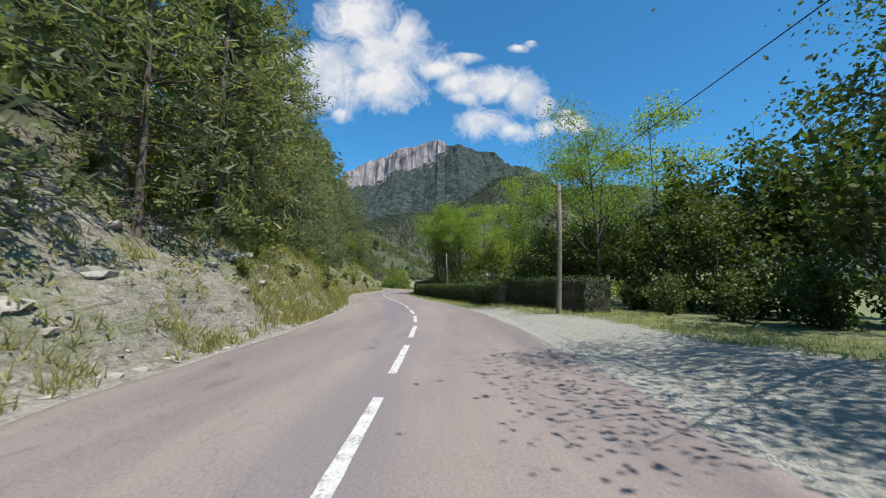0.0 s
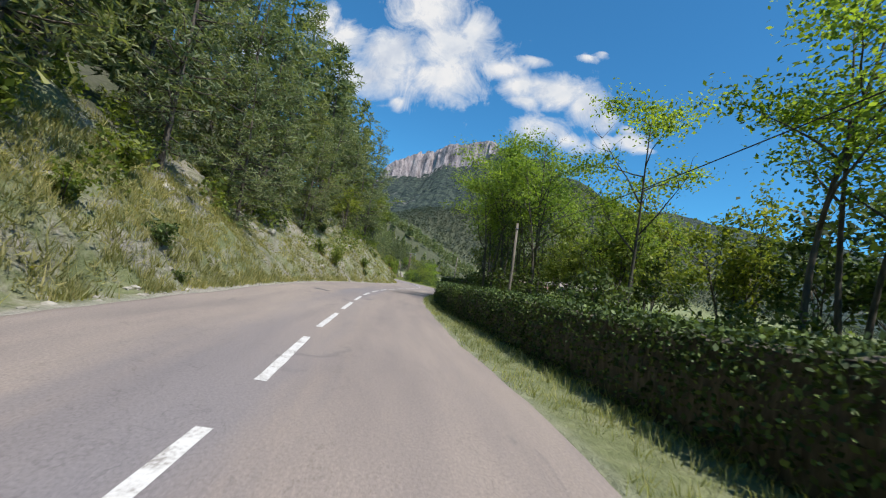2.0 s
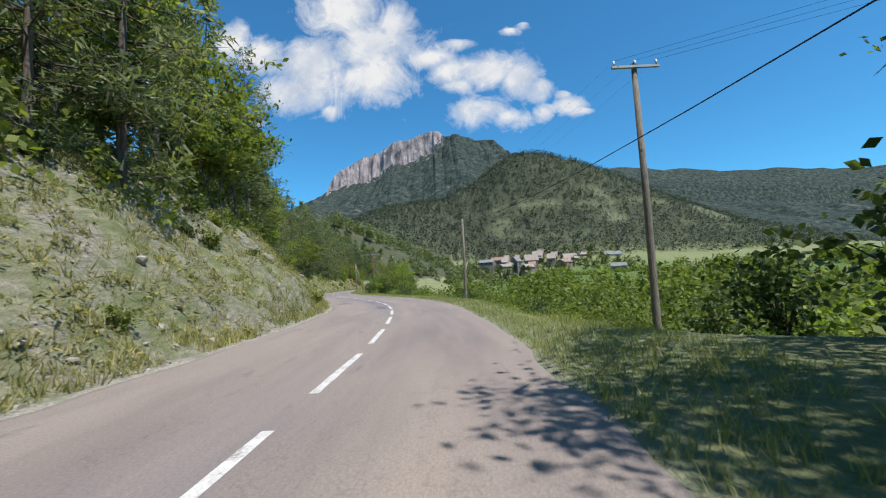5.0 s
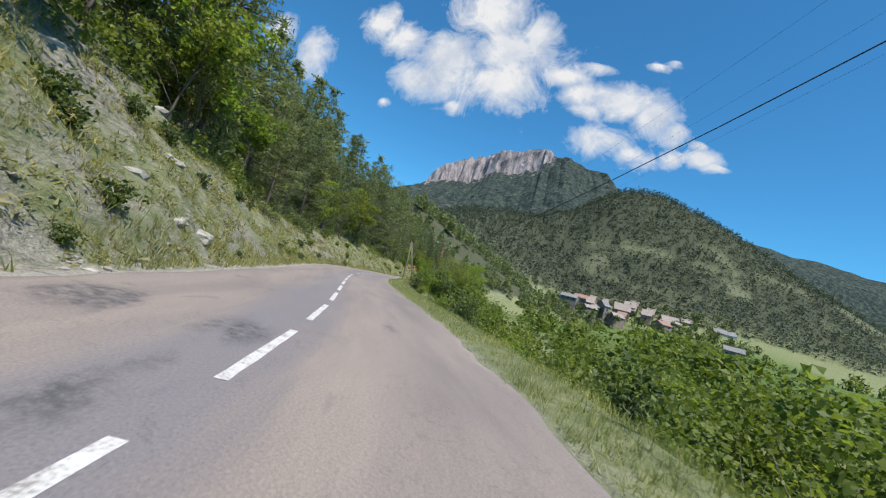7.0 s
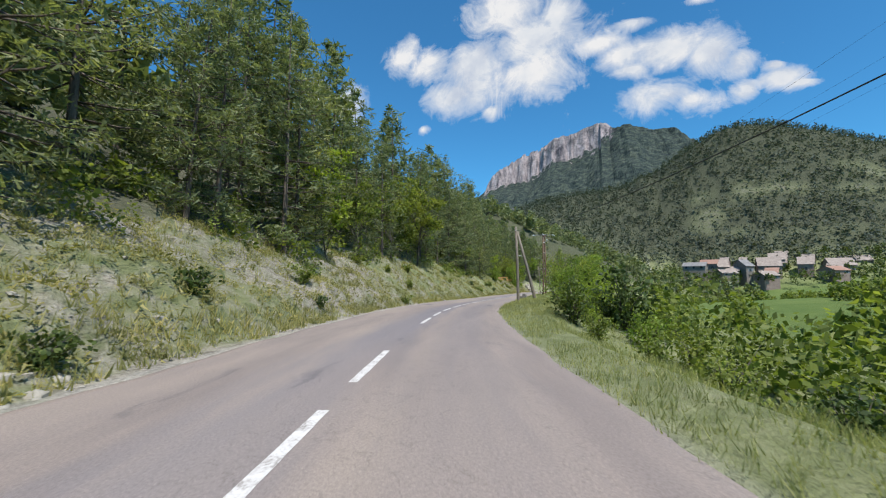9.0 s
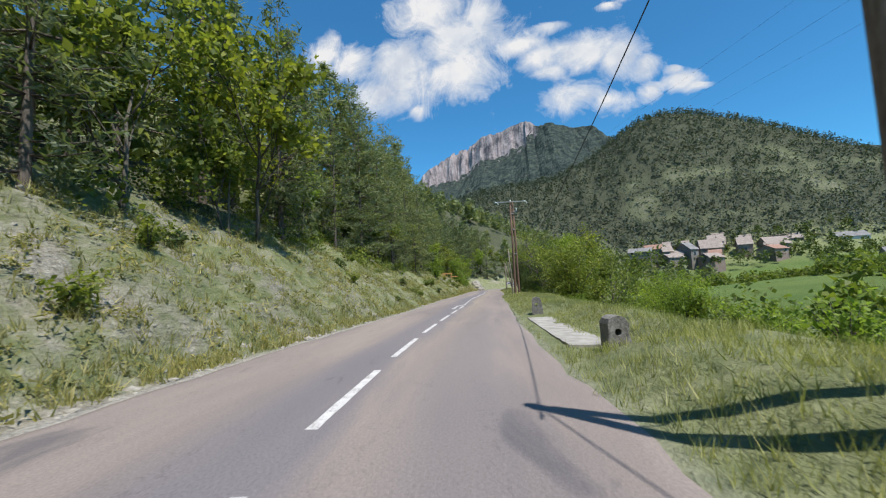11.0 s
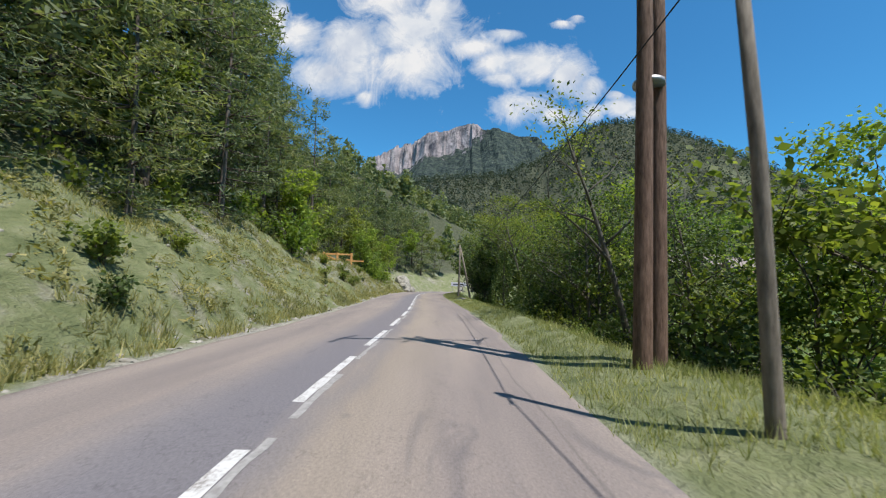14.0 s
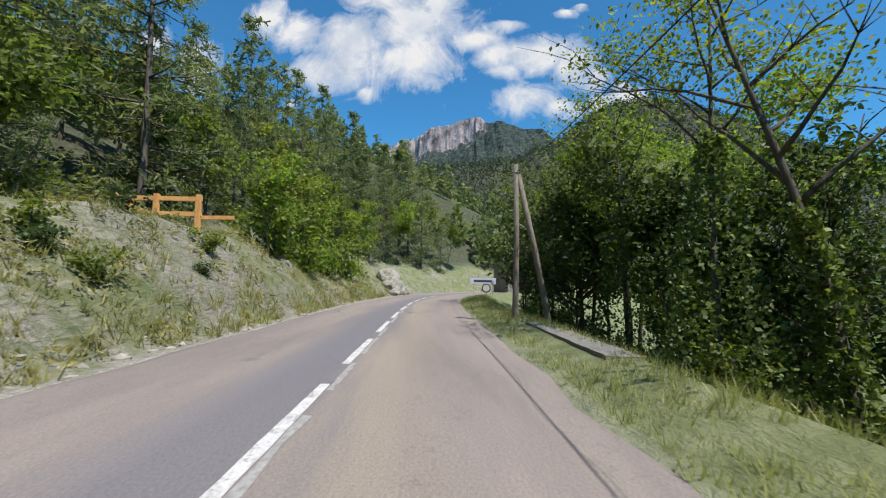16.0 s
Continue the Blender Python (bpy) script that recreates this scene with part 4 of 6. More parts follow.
def build_right_trees():
    r = np.random.default_rng(5)
    locust = [make_limb_tree(31, 10.5, 3.3, (-0.9, 0.3), BRIGHT_LEAF, 4000, 0.18, "airy bright green locust tree behind the hedge", group="trees behind the hedge", clear=0.42),
              make_limb_tree(32, 11.0, 3.3, (-1.5, -0.4), BRIGHT_LEAF, 4000, 0.18, "airy bright green locust tree with leaning stems", group="trees behind the hedge", clear=0.45, stems=2, limbs=6),
              make_tree(33, 9.0, 3.2, LEAF, 3500, 0.23, 0.12, stems=2, open_=0.15, label="dense green broadleaf tree behind the hedge", group="trees behind the hedge")]
    # Leaves take the darkened green, which holds part of these trees' shade.
    dark = [make_tree(41, 9.0, 3.0, SHADE_DARK_LEAF, 2400, 0.3, 0.06, stems=2, open_=0.1, label="dense dark green tree, its shade put into the leaf colour", group="dark trees"),
            make_tree(42, 11.0, 3.2, SHADE_DARK_LEAF, 2600, 0.3, 0.15, stems=1, open_=0.2, label="tall dark green ivy-clad tree", group="dark trees")]
    plant(locust[0], spots_on([(34, 13.0, 1.0), (25, 15, 1.05), (38, 10.7, 0.9), (44.5, 10.2, 0.82), (57.0, 8.0, 1.05), (55.2, 9.6, 0.95), (59.6, 8.6, 1.0), (61.4, 7.7, 1.0), (62.6, 9.8, 1.05), (57.5, 15, 0.8), (66.5, 9.2, 1.1), (69.5, 10, 1.1), (75, 9.2, 0.9), (229.5, 15.0, 1.15), (220.5, 13.5, 1.1), (237.0, 13.5, 1.15), (243.5, 11.5, 1.1), (206.5, 12.5, 0.85)], r))
    plant(locust[1], spots_on([(57.4, 7.4, 0.95), (28.3, 12.4, 1.05), (51.5, 14.0, 0.72), (63.8, 7.8, 1.1), (54.0, 9.2, 0.98), (38.6, 12.2, 0.85), (56, 17.5, 0.75), (66.5, 12.2, 1.15), (70, 8.6, 1.0), (225.0, 13.2, 1.15), (241.5, 9.8, 1.05), (213.5, 13.0, 0.95)], r))
    plant(locust[2], spots_on([(66, 13, 0.9), (71, 11.5, 0.85), (56, 17, 0.95), (62, 18, 1.0), (38, 17, 0.9), (76, 13, 0.75), (60.5, 13.5, 0.85), (53, 13.2, 0.95), (68.5, 8.6, 0.85), (53.6, 11.8, 0.75), (191.5, 9.3, 0.9), (190, 12, 0.95), (200.6, 12.2, 1.05), (203.2, 12.4, 1.15), (201, 14.8, 1.1), (206.5, 11.6, 1.1), (211, 12.4, 0.85), (217, 11.4, 0.9), (222.3, 13.4, 0.9), (227, 15.0, 0.9), (240, 12.5, 0.9), (-3.5, 9.6, 1.0), (46, 14.5, 0.8)], r))
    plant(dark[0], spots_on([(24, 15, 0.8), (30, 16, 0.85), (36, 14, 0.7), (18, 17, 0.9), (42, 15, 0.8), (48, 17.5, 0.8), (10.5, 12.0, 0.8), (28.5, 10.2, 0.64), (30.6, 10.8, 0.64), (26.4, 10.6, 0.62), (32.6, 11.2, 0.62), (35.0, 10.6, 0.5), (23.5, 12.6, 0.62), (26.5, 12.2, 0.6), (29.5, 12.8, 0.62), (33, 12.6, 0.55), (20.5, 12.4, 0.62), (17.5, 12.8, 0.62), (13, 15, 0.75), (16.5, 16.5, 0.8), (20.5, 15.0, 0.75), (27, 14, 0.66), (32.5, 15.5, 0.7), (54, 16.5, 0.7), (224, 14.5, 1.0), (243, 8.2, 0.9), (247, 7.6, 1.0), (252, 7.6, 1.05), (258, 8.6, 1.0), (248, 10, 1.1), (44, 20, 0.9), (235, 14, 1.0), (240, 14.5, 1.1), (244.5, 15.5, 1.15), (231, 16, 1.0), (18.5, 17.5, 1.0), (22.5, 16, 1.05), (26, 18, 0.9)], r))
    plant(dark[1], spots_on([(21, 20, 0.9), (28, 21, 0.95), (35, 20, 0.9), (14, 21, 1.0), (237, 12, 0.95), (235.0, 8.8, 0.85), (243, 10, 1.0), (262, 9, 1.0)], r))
    plant(make_limb_tree(75, 10.2, 4.0, (-0.5, 0.3), BRIGHT_LEAF, 11000, 0.125, "broad airy locust tree behind the hedge", group="trees behind the hedge", clear=0.26, limbs=14), [(*road_xy(22.8, 10.2), 1.0, 0.0)])
    plant(make_limb_tree(76, 8.6, 3.5, (-0.3, 0.2), SHADE_DARK_LEAF, 9500, 0.115, "dark green tree overhanging the gravel lay-by", "deciduous_tree", "trees behind the hedge", clear=0.3, limbs=13, stems=1), spots_on([(5.4, 8.7, 1.0), (1.2, 8.9, 1.0)], r))
    edge = "trees along the shaded verge"
    plant(make_limb_tree(71, 9.5, 3.6, (-2.6, 0.4), LEAF, 1500, 0.15, "half-bare leaning tree with dark limbs", "deciduous_tree", edge, leafy=0.4, clear=0.5, limbs=8, girth=1.7), [(*road_xy(210.6, 9.0), 1.0, 0.0)])
    # Darkened leaf colour stands in for shade on this roadside edge.
    dense = make_limb_tree(72, 10.5, 3.5, (-0.4, 0.3), SHADE_DARK_LEAF, 4600, 0.175, "dark many-stemmed tree with dense green leaves", "deciduous_tree", edge, clear=0.22, limbs=9, stems=3)
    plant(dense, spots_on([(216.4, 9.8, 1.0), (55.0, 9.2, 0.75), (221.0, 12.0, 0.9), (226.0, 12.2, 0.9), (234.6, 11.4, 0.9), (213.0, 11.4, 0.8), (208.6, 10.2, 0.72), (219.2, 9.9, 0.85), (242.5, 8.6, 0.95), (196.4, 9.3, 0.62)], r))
    cone = make_limb_tree(73, 10.5, 3.3, (0.3, 0.5), LEAF, 2600, 0.145, "tree wrapped in a broad coat of dark ivy", "ivy_tree", edge, leafy=0.6, clear=0.55, limbs=9, ivy=0.62, ivy_reach=1.35)
    plant(cone, spots_on([(232.3, 8.0, 1.0), (226.8, 8.9, 0.92), (238.0, 8.6, 0.95), (222.6, 9.9, 0.8), (246.5, 8.2, 0.95), (252, 8.4, 1.0)], r))
    plant(make_limb_tree(74, 11.0, 3.6, (-2.2, 0.6), LEAF, 1700, 0.14, "leaning half-dead tree with an ivy-clad trunk and bare limbs", "ivy_tree", edge, leafy=0.35, clear=0.5, limbs=10, ivy=0.5, ivy_reach=0.42, girth=1.4), [(*road_xy(231.2, 9.7), 1.0, 0.0), (*road_xy(228.6, 11.2), 0.95, 2.6)])
    roadside = [make_shrub(51, 2.4, 1.5, LEAF, 900, 0.19, "leafy green shrub beside the road"), make_shrub(52, 2.0, 1.6, BRIGHT_LEAF, 900, 0.19, "bright yellow-green shrub beside the road"), make_shrub(53, 3.2, 1.9, SHADE_DARK_LEAF, 950, 0.25, "dense dark green shrub")]
    young = make_shrub(55, 3.0, 2.0, BRIGHT_LEAF, 5200, 0.15, "bright yellow-green locust saplings in a thicket", aspect=0.34)
    plant(young, spots_on([(153.6, 8.0, 1.15), (156.4, 8.8, 1.0), (151.2, 9.4, 1.0), (167.6, 8.6, 0.62), (170.4, 9.0, 0.66)], r))
    bush = make_shrub(54, 5.4, 3.1, LEAF, 7000, 0.17, "large round leafy green bush below the verge")
    plant(bush, spots_on([(185.6, 8.4, 1.0), (189.6, 8.9, 1.08), (193.4, 9.6, 0.9)], r))
    rows = [[], [], []]
    for y in np.arange(82, 150, 2.6):
        for u in (7.8, 10.8):
            k = int(r.choice([0, 0, 1, 2]))
            rows[k].append((y + r.uniform(-1, 1), u + r.uniform(-1.3, 1.3) + (1.5 if y < 92 else 0.9 if y < 120 else 0), r.uniform(0.75, 1.15) * (0.62 if u < 9 else 1.0 if u < 20 else 1.6)))
    for y in np.arange(151, 184, 2.1):
        for u in (8.3, 10.8):
            k = int(r.choice([0, 1, 1]))
            rows[k].append((y + r.uniform(-1, 1), u + r.uniform(-0.5, 0.7) + (0 if y < 158 else 1.0), r.uniform(0.5, 0.85) if y < 172 else r.uniform(0.25, 0.4)))
    for y in np.arange(184, 258, 2.2):
        for u in (7.2, 9.0):
            if r.random() < (0.3 if 196 < y < 213 else 0.8):
                rows[int(r.choice([0, 0, 1]))].append((y + r.uniform(-1, 1), u + r.uniform(-0.5, 0.5) + 0.7, r.uniform(0.4, 0.75)))
    for y in np.arange(2, 82, 3.2):
        rows[2].append((y, 8.8 + r.uniform(-0.8, 2.5) + (3.0 if y < 26 else 0), r.uniform(0.5, 0.95)))
    # Mostly darkened shrubs: the shade under the verge trees is in their leaf colour.
    for y in np.arange(203, 256, 1.7):
        rows[int(r.choice([0, 2, 2, 2]))].append((y, 9.1 + r.uniform(-0.4, 0.9), r.uniform(0.5, 0.85)))
    rows[0] += [(63.0, -5.1, 0.78), (65.2, -5.7, 0.7)]
    rows[2] += [(19, 12.5, 0.6), (17, 13.2, 0.65), (14, 13.5, 0.7), (21, 11.5, 0.6), (11.5, 13.5, 0.7), (16, 9.6, 0.5), (14, 10.6, 0.55), (12.3, 11.6, 0.6), (17.6, 10.6, 0.55), (15, 12.2, 0.6), (61.6, 7.4, 0.9), (62.6, 6.7, 0.8), (60.4, 8.2, 0.8)]
    rows[2] += [(220.6, 8.0, 0.95), (222.4, 8.6, 1.1)]
    rows[1] += [(221.0, -8.0, 1.4), (224.2, -8.5, 1.5), (227.4, -9.2, 1.4), (243.5, -6.6, 1.4), (247.0, -6.4, 1.5), (251.0, -6.2, 1.5), (255.0, -6.2, 1.4), (230.0, -11.2, 1.2), (216.0, -9.6, 1.2)]
    for p, l in zip(roadside, rows):
        plant(p, spots_on(l, r))
    # low growth on the cut bank
    bank = [make_shrub(61, 1.1, 0.8, LEAF, 460, 0.17, "low green bush on the stony bank", "bushes on the bank"), make_shrub(62, 0.8, 0.75, SHADE_DARK_LEAF, 400, 0.16, "low dull green bush on the stony bank", "bushes on the bank")]
    rows = [[], []]
    for k in range(95):
        y, d = r.uniform(-4, 250), r.uniform(0.5, 6.2)
        rows[int(r.random() < 0.55)].append((y, -(HALF + d), r.uniform(0.35, 0.75) + 0.06 * d))
    rows[0] += [(61.5, -6.2, 1.0), (72.5, -5.2, 1.1)]
    for p, l in zip(bank, rows):
        plant(p, spots_on(l, r))


def build_valley():
    """Tree belts of the valley, and the far wood on the hill, as uncounted growth."""
    r = np.random.default_rng(77)

    def clump_field(name, pts, sizes, material, label, n_quads, squash=1.0, leaf=0.75, aspect=0.8, sides=3, up=0.5):
        quads = []
        for (x, y, z), s in zip(pts, sizes):
            c = r.normal(0, 1, (n_quads, 3))
            c /= np.linalg.norm(c, axis=1, keepdims=True)
            c *= r.uniform(0.55, 1.0, (n_quads, 1))
            c[:, 2] = np.abs(c[:, 2]) * squash * 1.5
            tilt = 1 - 0.45 * np.clip(c[:, 2:3] / (1.5 * squash), 0, 1) * (1 if squash > 1.2 else 0.3)
            c[:, :2] *= tilt
            cen = c * s + (x, y, z)
            quads.append(leaves_at(cen, r, s * leaf, s * 0.05, 0.2, aspect, up, sides))
        ob = new(name, quad_mesh(name, np.concatenate(quads), material, sides))
        tagged(ob, label, "woodland", kind="stuff")

    # pines on the hill
    pts, sz = [], []
    while len(pts) < 16000:
        x, y = r.uniform(-140, 460), r.uniform(320, 600)
        hh = float(hill_height(x, y))
        if hh < 14:
            continue
        if r.random() < 0.7 * float(hill_bare(x, y)):
            continue
        pts.append((x, y, gz(x, y)))
        sz.append(r.uniform(1.0, 2.3))
    clump_field("hill_pine_wood", pts, sz, HAZED_HILL_PINE, "dark pine wood covering the hill", 9, 2.3, 0.62, 0.8, 3, 0.9)
    # undergrowth along the foot of the wood
    pts, sz = [], []
    for y in np.arange(13, 262, 1.0):
        for k in range(2):
            u = -(np.interp(y, WOOD_Y, WOOD_U) + r.uniform(-1.6, 5.5))
            x, yy = road_xy(y + r.uniform(-0.5, 0.5), u)
            pts.append((x, yy, gz(x, yy) - 0.15))
            sz.append(r.uniform(0.45, 1.15))
    clump_field("wood_edge_undergrowth", pts, sz, LEAF, "green undergrowth along the edge of the wood", 110, 1.3, 0.24, 0.62, 4)
    # scrub on the slope below the road
    pts, sz = [], []
    for k in range(520):
        y, u = r.uniform(80, 222), r.uniform(13, 34)
        if y > 150 and u > 22 or 184 < y < 196 and u < 14 or 163 < y < 184:
            continue
        x, _ = road_xy(y, u)
        pts.append((x, y, gz(x, y) - 0.2))
        sz.append(r.uniform(1.0, 2.1) * (1 + 0.02 * u))
    clump_field("slope_scrub", pts, sz, LEAF, "leafy scrub on the slope below the road", 210, 1.2, 0.16, 0.62, 4)
    # tufts and herbs on the cut bank
    pts, sz = [], []
    while len(pts) < 8500:
        y, d = r.uniform(-6, 262), r.uniform(0.4, 6.0)
        if fnoise(y / 2.2, d / 1.5 + 7, 3) < 0.42 or y < 14 and r.random() < 0.6:
            continue
        x, yy = road_xy(y, -(HALF + d) + float(edge_shift(-4, y)))
        pts.append((x, yy, gz(x, yy) - 0.04))
        sz.append(r.uniform(0.1, 0.3))
    clump_field("bank_herbs", pts, sz, HERB, "small herbs and tufts on the stony bank", 17, 1.0, 0.58, 0.3)
    # hedgerows and trees on the valley floor
    pts, sz = [], []
    for k in range(900):
        y = r.uniform(95, 330)
        x, _ = road_xy(min(y, 262), 0)
        u = r.uniform(30, 150)
        f = fnoise(u / 28 + 9, y / 28, 2)
        in_field = 34 < u < 120 and 150 < y < 300
        belt = abs(u - (52 + 0.35 * (y - 180))) < 7
        if in_field and not belt:
            continue
        if not in_field and f < 0.42:
            continue
        px = x + u
        pts.append((px, y, gz(px, y) - 0.3))
        sz.append(r.uniform(1.6, 3.4))
    clump_field("valley_trees", pts, sz, LEAF, "hedgerows and leafy trees on the valley floor", 130, 1.1, 0.32, 0.7)
    # woods behind the road's end and on the upper slope
    pts, sz = [], []
    for k in range(420):
        y, u = r.uniform(-20, 330), -r.uniform(22, 58)
        x, _ = road_xy(min(y, 250), u)
        pts.append((x, y, gz(x, y)))
        sz.append(r.uniform(2.2, 3.4))
    for k in range(330):
        x, y = r.uniform(-75, 40), r.uniform(288, 380)
        if y < 300 + 0.2 * (x + 30) and x > -42:
            continue
        pts.append((x, y, gz(x, y)))
        sz.append(r.uniform(1.8, 3.0))
    clump_field("upper_wood", pts, sz, PINE, "pine wood on the upper slope", 95, 2.2, 0.45)


def build_grass():
    r = np.random.default_rng(99)

    def blades(name, places, height, width, material, label, per):
        p = np.repeat(np.asarray(places), per, 0)
        n = len(p)
        p = p + np.c_[r.normal(0, 0.06, (n, 2)), np.zeros(n)]
        ang = r.uniform(0, 6.283, n)
        side = np.c_[np.cos(ang), np.sin(ang), np.zeros(n)] * width * r.uniform(0.6, 1.4, (n, 1))
        h = height * r.uniform(0.4, 1.25, (n, 1))
        bend = np.c_[r.normal(0, 0.38, (n, 2)), np.ones(n)] * h
        q = np.stack([p - side * 1.3, p + side * 1.3, p + bend], 1)
        tagged(new(name, quad_mesh(name, q, material, 3)), label, "grass", kind="stuff")

    def scatter(n, y0, y1, u0, u1, keep=None):
        y, u = r.uniform(y0, y1, n), r.uniform(u0, u1, n)
        x = centre(y) + (u + edge_shift(u, y)) * stretch(y)
        f = fnoise(x / 1.4, y / 1.4, 3)
        ok = f > (0.38 if keep is None else keep)
        ok &= ~((u > 0) & (u < 6.5 - 1.5 * np.clip((y - 13) / 6, 0, 1)) & (y > -14) & (y < 25)) & ~((np.abs(u - 4.0) < 0.5) & (y > 160.8) & (y < 169.4)) & ~((u > 4.0) & (u < 4.8) & (y > 229.3) & (y < 235.1))
        x, y = x[ok], y[ok]
        return np.stack([x, y, ground_z(x, y) - 0.02], 1)

    right = np.concatenate([scatter(20000, 24, 262, HALF + 0.05, 6.2, 0.3), scatter(6000, 80, 140, 5, 9), scatter(8000, 140, 206, 5, 10, 0.3), scatter(3000, -5, 30, 5.0, 9)])
    blades("verge_grass", right, 0.19, 0.0055, GRASS, "lush green grass on the verge", 7)
    left = np.concatenate([scatter(20000, -6, 262, -10.5, -HALF - 0.35, 0.46), scatter(7000, 12, 48, -8.5, -HALF - 0.3, 0.36), scatter(6000, -6, 262, -4.6, -HALF - 0.2, 0.4)])
    blades("bank_grass", left, 0.3, 0.011, DRY_GRASS, "yellow-green grass tufts on the stony bank", 7)
    # broken stones at the foot of the bank and on it
    base = bmesh.new()
    bmesh.ops.create_icosphere(base, subdivisions=1, radius=1)
    bv = np.array([v.co[:] for v in base.verts])
    bf = np.array([[v.index for v in f.verts] for f in base.faces])
    base.free()
    V, F = [], []
    for k in range(3000):
        y = r.uniform(-6, 262)
        d = abs(r.normal(0, 0.5)) + 0.1 if k % 2 else r.uniform(0.2, 6.0)
        if k % 2 == 0 and fnoise(y / 7, d, 2) < 0.5 and y > 30:
            continue
        x, _ = road_xy(y, -(HALF + d) + float(edge_shift(-4, y)))
        s = min(r.gamma(2.0, 0.024) + 0.02, 0.16)
        w = bv * r.uniform(0.6, 1.25, (len(bv), 1)) * (s, s * r.uniform(0.6, 1.2), s * r.uniform(0.4, 0.8))
        a = r.uniform(0, 6.28)
        w = w @ np.array([[math.cos(a), -math.sin(a), 0], [math.sin(a), math.cos(a), 0], [0, 0, 1]])
        F.append(bf + len(V) * len(bv))
        V.append(w + (x, y, gz(x, y) - s * 0.05))
    me = mesh_of("fallen_stones", np.concatenate(V).tolist(), np.concatenate(F).tolist(), LIMESTONE)
    tagged(new("fallen_stones", me), "pale broken limestone on the bank", "stones", kind="stuff")


# ---- hedges ----
def build_hedge(line, height, width, seed, label):
    """A clipped hedge along (y, u of its road face) pairs."""
    r = np.random.default_rng(seed)
    root = thing("hedge", label, "hedge", "clipped hedges by the road")
    ys = np.arange(line[0][0], line[-1][0], 0.5)
    us = np.interp(ys, [p[0] for p in line], [p[1] for p in line])
    prof = [(0.12, 0.0), (0.06, height * 0.5), (0.14, height - 0.1), (0.3, height - 0.03), (width - 0.3, height - 0.03), (width - 0.12, height - 0.12), (width - 0.1, 0.0)]
    v, f, path = [], [], []
    for y, u in zip(ys, us):
        wob = (fnoise(y / 1.1, u, 2) - 0.5) * 0.16
        x, yy = road_xy(y, u)
        z0 = gz(x + 0.4, yy) - 0.05
        for a, h in prof:
            v.append((x + a + wob, yy, z0 + h + (wob * 0.4 if h else 0)))
        path.append((x, yy, z0))
    k = len(prof)
    for i in range(len(ys) - 1):
        for j in range(k - 1):
            f.append((i * k + j, i * k + j + 1, (i + 1) * k + j + 1, (i + 1) * k + j))
    f += [tuple(range(k)), tuple(range((len(ys) - 1) * k, len(ys) * k))[::-1]]
    child("inner_growth", mesh_of("hedge_core", v, f, BARK), root)
    pa = np.array(path)
    n = int((ys[-1] - ys[0]) * 1500)
    i = r.uniform(0, len(pa) - 1, n)
    p = pa[i.astype(int)] + (pa[np.minimum(i.astype(int) + 1, len(pa) - 1)] - pa[i.astype(int)]) * (i % 1)[:, None]
    # over the road face, the top and the far face
    t = r.uniform(0, 1, n)
    off = np.where(t < 0.5, r.normal(0.06, 0.05, n), np.where(t < 0.88, r.uniform(0, width, n), width - 0.08))
    hh = np.where(t < 0.5, height * r.uniform(0, 1, n) ** 0.85, np.where(t < 0.88, height + r.normal(0, 0.035, n), height * r.uniform(0.2, 1, n)))
    wob = (fnoise(p[:, 1] / 1.1, 0 * p[:, 1] + 4, 2) - 0.5) * 0.16
    c = np.stack([p[:, 0] + off + wob, p[:, 1], p[:, 2] + hh], 1)
    ne = 900
    for e in (0, -1):
        c = np.concatenate([c, np.stack([pa[e, 0] + r.uniform(0, width, ne), pa[e, 1] + r.normal(0, 0.05, ne), pa[e, 2] + r.uniform(0, height, ne)], 1)])
    child("leaves", quad_mesh("hedge_leaves", leaves_at(c, r, 0.077, 0.05, 0.0, 0.65, 0.2), HEDGE_LEAF), root)


# ---- poles and wires ----
def bent_pole(g, base, top, r0, r1):
    b, t = Vector(base), Vector(top)
    mid = b.lerp(t, 0.5) + Vector((0.03, -0.02, 0))
    g.add(tube([b - Vector((0, 0, 0.3)), b, mid, t], [r0, r0, (r0 + r1) / 2, r1], 12))


